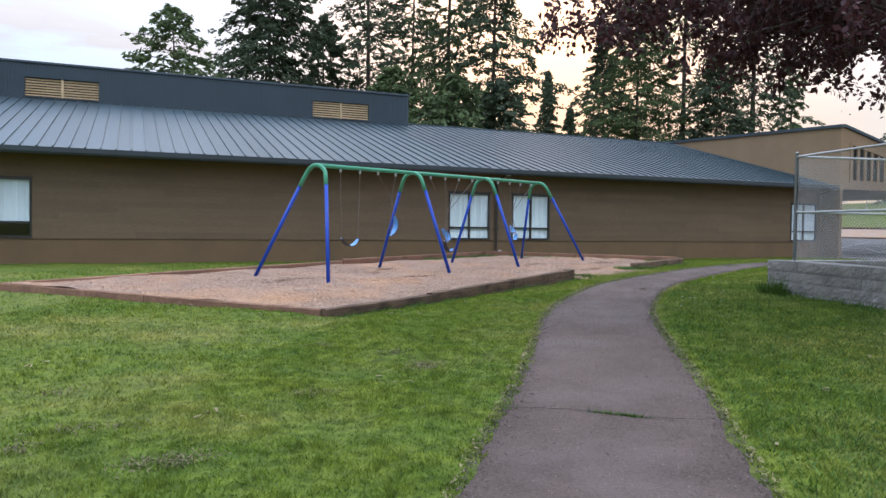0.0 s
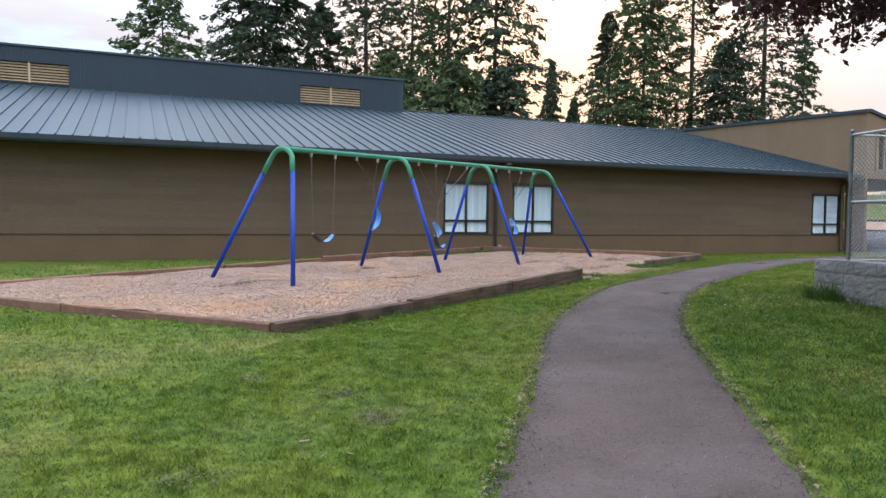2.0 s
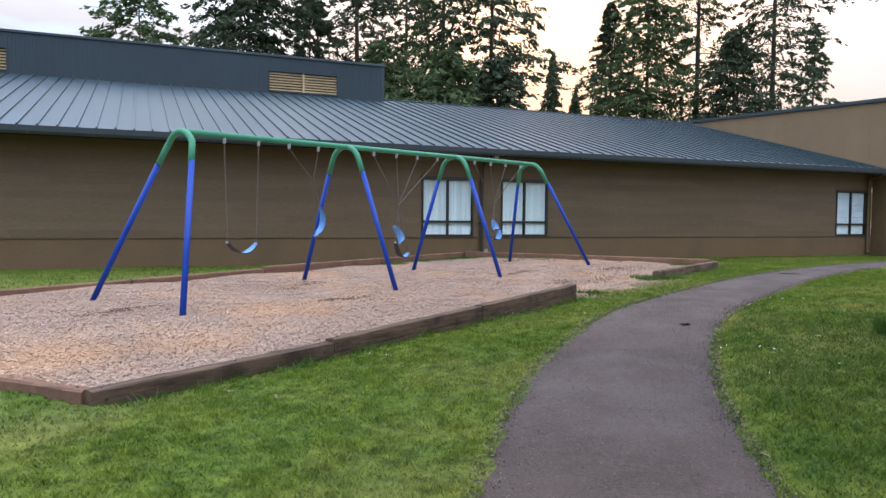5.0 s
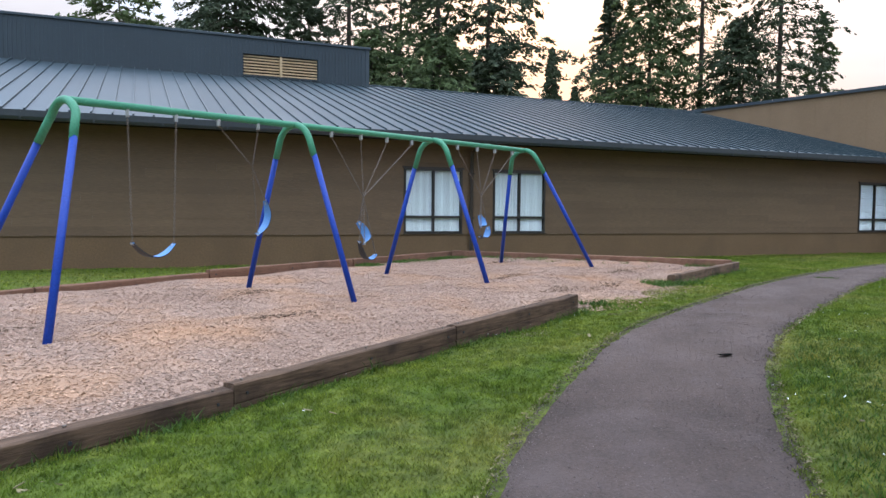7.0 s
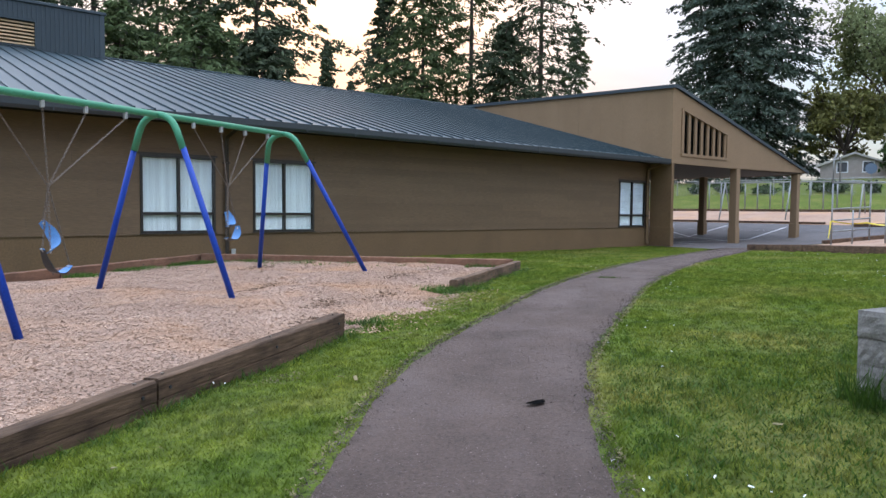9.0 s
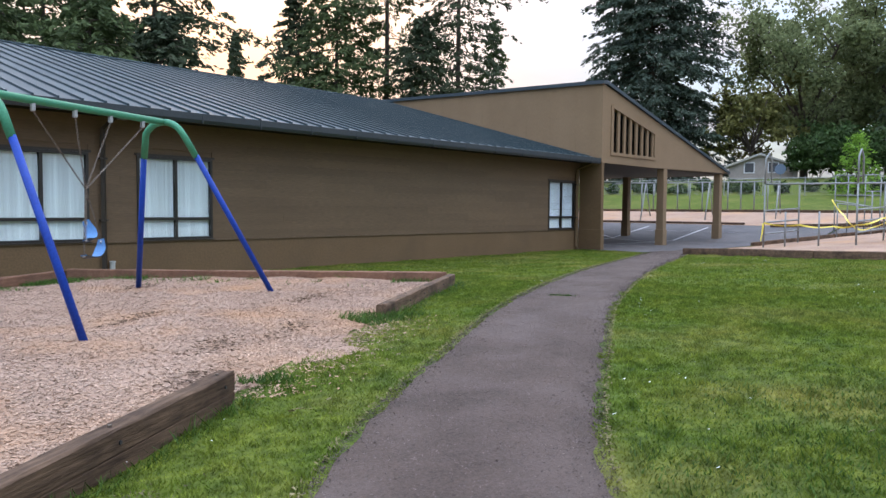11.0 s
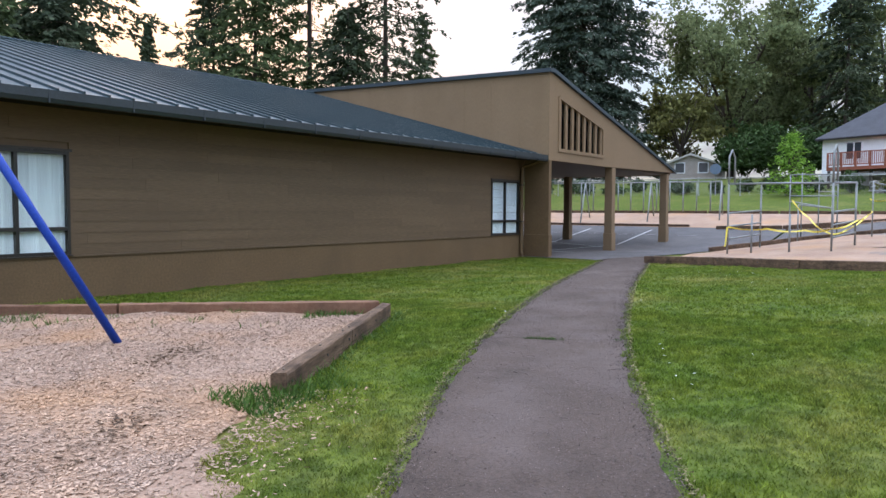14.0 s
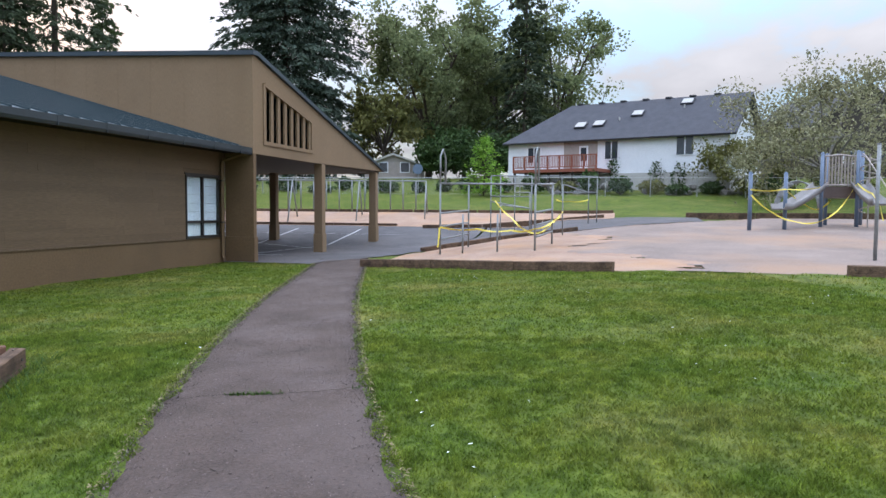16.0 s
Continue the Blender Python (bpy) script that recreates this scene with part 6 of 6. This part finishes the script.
def along_edge(u0, u1, v0, v1, reach):
    def ok(x, y):
        u, v = pit_uv(x, y)
        s = u + PIT_SKEW * v
        return (s > u0) & (s < u1) & (v > v0 - reach * (0.4 + 0.6 * np.abs(np.sin(s * 2.3 + np.sin(s * 7))))) & (v < v1) & lawn(x, y)
    return ok


blades("long_grass", 160000, (-9.5, 7.5), (-16, -5), 0.10, 0.006, TALL, along_edge(0.0, 8.7, -0.07, -0.07, 0.2), "longer dark grass along the timbers", 0.7)
blades("long_grass", 90000, (-9.5, 7.5), (-16, -5), 0.12, 0.006, TALL, along_edge(12.2, 17.3, -0.07, -0.07, 0.3), "longer dark grass along the timbers", 0.7)
blades("long_grass", 9000, (-0.8, 0.5), (-16.7, -14.9), 0.30, 0.006, TALL,
       lambda x, y: (np.hypot((x + 0.04) / 0.17 , (y + 15.8) / 0.42) < 0.75 + 0.25 * np.sin(x * 23 + y * 17)), "tall dark grass tuft at the block wall", 0.35)
blades("long_grass", 26000, (-3.2, 0.5), (-28, -15.6), 0.13, 0.006, TALL,
       lambda x, y: (np.abs(x - 0.08 - (y + 15.53) * 0.225) < 0.16 + 0.08 * np.sin(y * 3)), "rough grass along the foot of the block wall", 0.5)


# weeds inside the pit along its back and open side
def chip_top(x, y):
    u, v = pit_uv(x, y)
    return chip_z(u, v)


n = 5200
s, v = rng.uniform(8.9, 12.6, n), rng.normal(0.05, 0.28, n)
s2, v2 = rng.uniform(13.0, 16.9, n), 6.7 - np.abs(rng.normal(0, 0.25, n))
s3, v3 = 16.9 - np.abs(rng.normal(0, 0.5, n)), rng.uniform(0.2, 6.5, n)
keep3 = np.sin(s3 * 3 + v3 * 2.2) * np.sin(v3 * 3.1) > 0.1
keep2 = np.sin(s2 * 4.0) > -0.3
keep1 = (np.abs(s - 12.5) + np.abs(v + 0.1) < 0.75) | (np.abs(s - 8.8) + np.abs(v + 0.15) < 0.45)
ss_, vv_ = np.concatenate([s[keep1], s2[keep2], s3[keep3]]), np.concatenate([v[keep1], v2[keep2], v3[keep3]])
wx, wy = pit_sv(ss_, vv_)
wz = np.where(vv_ < 0.25, np.maximum(land(wx, wy), chip_top(wx, wy)), chip_top(wx, wy)) - 0.01
a = rng.uniform(0, math.tau, len(wx))
h, w = rng.uniform(0.03, 0.10, len(wx)), rng.uniform(0.005, 0.01, len(wx))
base = np.stack([wx, wy, wz], axis=1)
off = np.stack([np.cos(a) * w, np.sin(a) * w, 0 * w], axis=1)
tip = base + np.stack([rng.normal(0, 0.6, len(wx)) * h, rng.normal(0, 0.6, len(wx)) * h, h], axis=1)
weed = raw("weeds", np.stack([base - off, base + off, tip], axis=1).reshape(-1, 3), np.arange(len(wx) * 3).reshape(-1, 3), TALL)
tagged(weed, "green weeds growing through the bark chips", "weeds", kind="stuff")


def flakes(name, x, y, z, size, mat, label, category, flat=0.35):
    """Small flat chips, each a bent slab with thickness."""
    n = len(x)
    L = size * rng.uniform(0.5, 1.5, n)
    W, T = L * rng.uniform(0.25, 0.5, n), L * rng.uniform(0.08, 0.16, n)
    a = rng.uniform(0, math.tau, n)
    d = np.stack([np.cos(a), np.sin(a), rng.normal(0, flat, n)], axis=1)
    d /= np.linalg.norm(d, axis=1)[:, None]
    s = np.stack([-np.sin(a), np.cos(a), rng.normal(0, flat, n)], axis=1)
    s /= np.linalg.norm(s, axis=1)[:, None]
    up = np.cross(d, s)
    c = np.stack([x, y, z], axis=1)
    d, s, up = d * L[:, None] / 2, s * W[:, None] / 2, up * T[:, None] / 2
    v = np.stack([c - d - s * 0.6 + up, c - d * 0.8 + s + up, c + d + s * 0.7 + up, c + d * 0.9 - s + up, c - d - s - up, c + d - up], axis=1).reshape(-1, 3)
    q = np.arange(n)[:, None] * 6
    f = np.concatenate([q + np.array([[0, 3, 2]]), q + np.array([[0, 2, 1]]), q + np.array([[0, 4, 3]]), q + np.array([[3, 4, 5]]), q + np.array([[3, 5, 2]]), q + np.array([[1, 2, 5]]), q + np.array([[0, 1, 4]])])
    return tagged(raw(name, v, f, mat), label, category, kind="stuff")


n = 200000
s, v = rng.uniform(0.05, PIT_L - 0.05, n), rng.uniform(0, 1, n) ** 1.25 * (PIT_W - 0.1) + 0.03
x, y = pit_sv(s, v)
u = s - PIT_SKEW * v
open_side = ss(s, 8.4, 8.9) * (1 - ss(s, 12.2, 12.7)) * (1 - ss(v, 0, 1.2))
z = bed_z(s, v) * (1 - open_side) + (land(x, y) + 0.022) * open_side + 0.006
flakes("chips", x, y, z, 0.025, CHIP, "loose pale bark chips in the swing pit", "bark chips", 0.2)
n = 1500
s, v = rng.uniform(8.6, 12.5, n), -np.abs(rng.normal(0, 0.33, n))
x, y = pit_sv(s, v)
flakes("chips", x, y, land(x, y) + 0.024, 0.027, CHIP, "bark chips scattered out onto the grass", "bark chips", 0.25)
n = 36000
k = rng.integers(0, len(CENTRE), n)
w = HALF[k] * rng.choice([-1, 1], n) * (1.0 - np.abs(rng.normal(0, 0.10, n)))
j = rng.uniform(-0.12, 0.12, n)
x, y = CENTRE[k, 0] + NORMAL[k, 0] * w + TANGENT[k, 0] * j, CENTRE[k, 1] + NORMAL[k, 1] * w + TANGENT[k, 1] * j
flakes("grit", x, y, land(x, y) + 0.012 + 0.016 * ss(HALF[k] - np.abs(w), 0.0, 0.1), 0.013, PEBBLE_DARK, "loose grit along the crumbling path edges", "grit", 0.6)
n = 95000
k = rng.integers(0, len(CENTRE), n)
w = HALF[k] * np.sin(rng.uniform(-1.35, 1.35, n)) * 0.98
j = rng.uniform(-0.12, 0.12, n)
x, y = CENTRE[k, 0] + NORMAL[k, 0] * w + TANGENT[k, 0] * j, CENTRE[k, 1] + NORMAL[k, 1] * w + TANGENT[k, 1] * j
flakes("grit", x, y, land(x, y) + 0.028, 0.011, PEBBLE, "small stones in the worn path surface", "grit", 0.5)
n = 5000
x, y = rng.uniform(-14, 3, n), rng.uniform(-24, -9, n)
kk = (rng.uniform(0, 1, n) < 0.6) & lawn(x, y) & (np.sin(x * 1.9) * np.sin(y * 1.7 + x) > 0.86)
flakes("clippings", x[kk], y[kk], rough_land(x[kk], y[kk]) + 0.04, 0.05, STRAW, "dry grass clippings on the lawn", "clippings", 0.3)

# scuffed bare spots and torn turf
for cx, cy, rx, ry, n in ((-11.22, -21.29, 0.26, 0.12, 420), (-11.99, -19.0, 0.3, 0.12, 160), (-11.7, -20.34, 0.34, 0.12, 200), (-12.14, -20.73, 0.2, 0.1, 160), (-9.93, -19.76, 0.2, 0.1, 150),
                          (-8.6, -19.08, 0.16, 0.1, 160), (-8.51, -18.88, 0.2, 0.12, 260), (-8.66, -18.21, 0.2, 0.1, 160), (-7.81, -18.87, 0.22, 0.3, 120), (-9.3, -17.4, 0.2, 0.12, 140), (-2.6, -11.9, 0.3, 0.14, 160)):
    x, y = cx + rng.normal(0, rx * 0.6, n), cy + rng.normal(0, ry * 0.7, n)
    flakes("torn_turf", x, y, rough_land(x, y) + rng.uniform(0.008, 0.032, n), 0.018, SOIL, "bare brown spot of torn turf in the lawn", "bare earth", 0.6)

# dead grass curling over the path edges
n = 9000
k = rng.integers(0, len(CENTRE), n)
w = HALF[k] * rng.choice([-1, 1], n) * (1.0 + rng.normal(0, 0.02, n))
j = rng.uniform(-0.12, 0.12, n)
x, y = CENTRE[k, 0] + NORMAL[k, 0] * w + TANGENT[k, 0] * j, CENTRE[k, 1] + NORMAL[k, 1] * w + TANGENT[k, 1] * j
flakes("clippings", x, y, land(x, y) + 0.026, 0.02, STRAW, "dead straw-coloured grass along the path edges", "clippings", 0.4)

# dark rotted patches among the chips
n = 1300
c = rng.integers(0, 9, n)
s = np.array([9.2, 10.4, 11.6, 3.1, 5.5, 13.8, 15.2, 7.4, 12.2])[c] + rng.normal(0, 0.3, n)
v = np.array([0.5, 1.0, 0.7, 3.4, 2.0, 1.4, 4.6, 4.2, 2.8])[c] + rng.normal(0, 0.10, n)
x, y = pit_sv(s, v)
open_side = ss(s, 8.4, 8.9) * (1 - ss(s, 12.2, 12.7)) * (1 - ss(v, 0, 1.2))
z = bed_z(s, v) * (1 - open_side) + (land(x, y) + 0.022) * open_side + 0.014
flakes("chips", x, y, z, 0.034, TIMBER, "dark rotted mulch in spots among the chips", "bark chips", 0.2)

# small white daisies in the lawn
n = 900
x, y = rng.uniform(-6, 16, n), rng.uniform(-18, -6, n)
kk = lawn(x, y) & (np.sin(x * 0.9 + 1) * np.sin(y * 1.3) > 0.25)
flakes("daisies", x[kk], y[kk], rough_land(x[kk], y[kk]) + 0.055, 0.02, PAPER, "tiny white daisies scattered in the lawn", "daisies", 0.3)

# a dark hole in the asphalt and a grassy crack across it
bm = bmesh.new()
cv = [bm.verts.new((-1.73 + math.cos(q) * (0.085 + 0.018 * math.sin(3 * q)) * 1.0, -14.04 + math.sin(q) * (0.05 + 0.013 * math.cos(2 * q)), gz(-1.73, -14.04) + 0.045)) for q in np.linspace(0, math.tau, 15)[:-1]]
dv = [bm.verts.new((-1.73 + (v.co.x + 1.73) * 0.6, -14.04 + (v.co.y + 14.04) * 0.6, v.co.z - 0.007)) for v in cv]
for k in range(14):
    bm.faces.new((cv[k], cv[(k + 1) % 14], dv[(k + 1) % 14], dv[k]))
bm.faces.new(dv)
tagged(part("pothole", bm, HOLE), "small black hole in the asphalt path", "hole", kind="structure")
for (cx, cy), seed in (((5.4, -9.5), 1), ((-8.27, -21.14), 2)):
    i = int(np.argmin(np.hypot(CENTRE[:, 0] - cx, CENTRE[:, 1] - cy)))
    n = 900
    w = rng.uniform(-1, 1, n) * HALF[i] * 0.9
    keep = np.sin(w * 6 + seed) + rng.normal(0, 0.3, n) > 0.55
    w = w[keep]
    x = CENTRE[i, 0] + NORMAL[i, 0] * w + TANGENT[i, 0] * (rng.normal(0, 0.018, len(w)) + 0.05 * np.sin(w * 4))
    y = CENTRE[i, 1] + NORMAL[i, 1] * w + TANGENT[i, 1] * (rng.normal(0, 0.018, len(w)) + 0.05 * np.sin(w * 4))
    a = rng.uniform(0, math.tau, len(w))
    base = np.stack([x, y, land(x, y) + 0.02], axis=1)
    off = np.stack([np.cos(a), np.sin(a), 0 * a], axis=1) * 0.006
    tip = base + np.stack([rng.normal(0, 0.02, len(w)), rng.normal(0, 0.02, len(w)), rng.uniform(0.015, 0.045, len(w))], axis=1)
    tagged(raw("crack_weeds", np.stack([base - off, base + off, tip], axis=1).reshape(-1, 3), np.arange(len(w) * 3).reshape(-1, 3), TALL), "weeds growing in a crack across the path", "weeds", kind="stuff")
    v, f = [], []
    for k, q in enumerate(np.linspace(-0.97, 0.97, 40)):
        j = 0.05 * math.sin(q * 4 * HALF[i]) + 0.012 * math.sin(q * 31 + seed)
        for e in (-0.004, 0.004):
            v.append((CENTRE[i, 0] + NORMAL[i, 0] * q * HALF[i] + TANGENT[i, 0] * (j + e), CENTRE[i, 1] + NORMAL[i, 1] * q * HALF[i] + TANGENT[i, 1] * (j + e), 0))
    v = np.array(v)
    v[:, 2] = land(v[:, 0], v[:, 1]) + 0.036
    tagged(raw("crack", v, [(2 * k, 2 * k + 2, 2 * k + 3, 2 * k + 1) for k in range(39)], HOLE), "crack across the asphalt path", "crack", kind="structure")

# ---------------------------------------------------------------- pieces of roof, siding and cladding
PAN = 0.445
seam_len = SLOPE.length
pan_turn = Matrix.Rotation(math.atan2(SLOPE.z, SLOPE.y), 4, "X")
bm = bmesh.new()
box(bm, 0.0, 0.0, 0.0, PAN - 0.004, seam_len, 0.012)
panel_mesh = bpy.data.meshes.new("roof_panel")
bm.to_mesh(panel_mesh), bm.free()
panel_mesh.materials.append(ROOF)
bm = bmesh.new()
box(bm, -0.018, -0.01, 0.0, 0.018, seam_len, 0.058)
seam_mesh = bpy.data.meshes.new("roof_seam")
bm.to_mesh(seam_mesh), bm.free()
seam_mesh.materials.append(ROOF_RIB)
x = WEST - 0.6
while x + PAN < EAST:
    m = Matrix.Translation((x, -0.86, EAVE_Z + 0.104)) @ pan_turn
    for mesh in (panel_mesh, seam_mesh):
        ob = link(mesh.name, mesh, None, roof)
        ob.matrix_world = m
    x += PAN
part("ridge_cap", boxes((WEST - 0.6, RIDGE_Y - 0.16, RIDGE_Z - 0.03, EAST - 0.03, RIDGE_Y + 0.16, RIDGE_Z + 0.03), bevel=0.01), ROOF, roof)

# lap siding boards, cut round the windows
COURSE = 0.205
for c in range(14):
    z0 = SKIRT_Z + 0.003 + c * COURSE
    z1 = min(z0 + COURSE, 3.13)
    cuts = [WEST]
    x = WEST + (c * 1.7) % 3.66
    while x < EAST:
        cuts.append(x)
        x += 3.66
    cuts.append(EAST)
    for a, b in zip(cuts, cuts[1:]):
        spans = [(a, b)]
        if z1 > WIN_Z0 - 0.02 and z0 < WIN_Z1:
            for w0, w1 in WINDOWS:
                nxt = []
                for p, q in spans:
                    if w1 + 0.01 <= p or w0 - 0.01 >= q:
                        nxt.append((p, q))
                    else:
                        nxt += [s for s in ((p, w0 - 0.004), (w1 + 0.004, q)) if s[1] - s[0] > 0.03]
                spans = nxt
        for p, q in spans:
            if q - p < 0.03:
                continue
            bm = bmesh.new()
            prism(bm, [(0.028, z0), (0.0, z0), (0.009, z1), (0.028, z1)], p + 0.0015, q - 0.0015, "x")
            part("plank", bm, SIDING, wall_south)
for w0, w1 in WINDOWS:
    part("head_trim", boxes((w0 - 0.05, -0.03, WIN_Z1 + 0.002, w1 + 0.05, 0.02, WIN_Z1 + 0.05)), TRIM_BROWN, wall_south)

# ribbed cladding of the clerestory
rib_mesh = bpy.data.meshes.new("rib")
bm = boxes((-0.022, -0.028, 0, 0.022, 0.0, 1.53))
bm.to_mesh(rib_mesh), bm.free()
rib_mesh.materials.append(CLAD)
short_mesh = bpy.data.meshes.new("rib")
bm = boxes((-0.022, -0.028, 0, 0.022, 0.0, 0.55))
bm.to_mesh(short_mesh), bm.free()
short_mesh.materials.append(CLAD)
x = -19.0
while x < 2.0:
    vent = any(a - 0.08 < x < b + 0.08 for a, b in VENTS)
    ob = link("rib", short_mesh if vent else rib_mesh, None, cler)
    ob.location = (x, CLER_Y - 0.002, 7.4 if vent else 6.42)
    x += 0.14
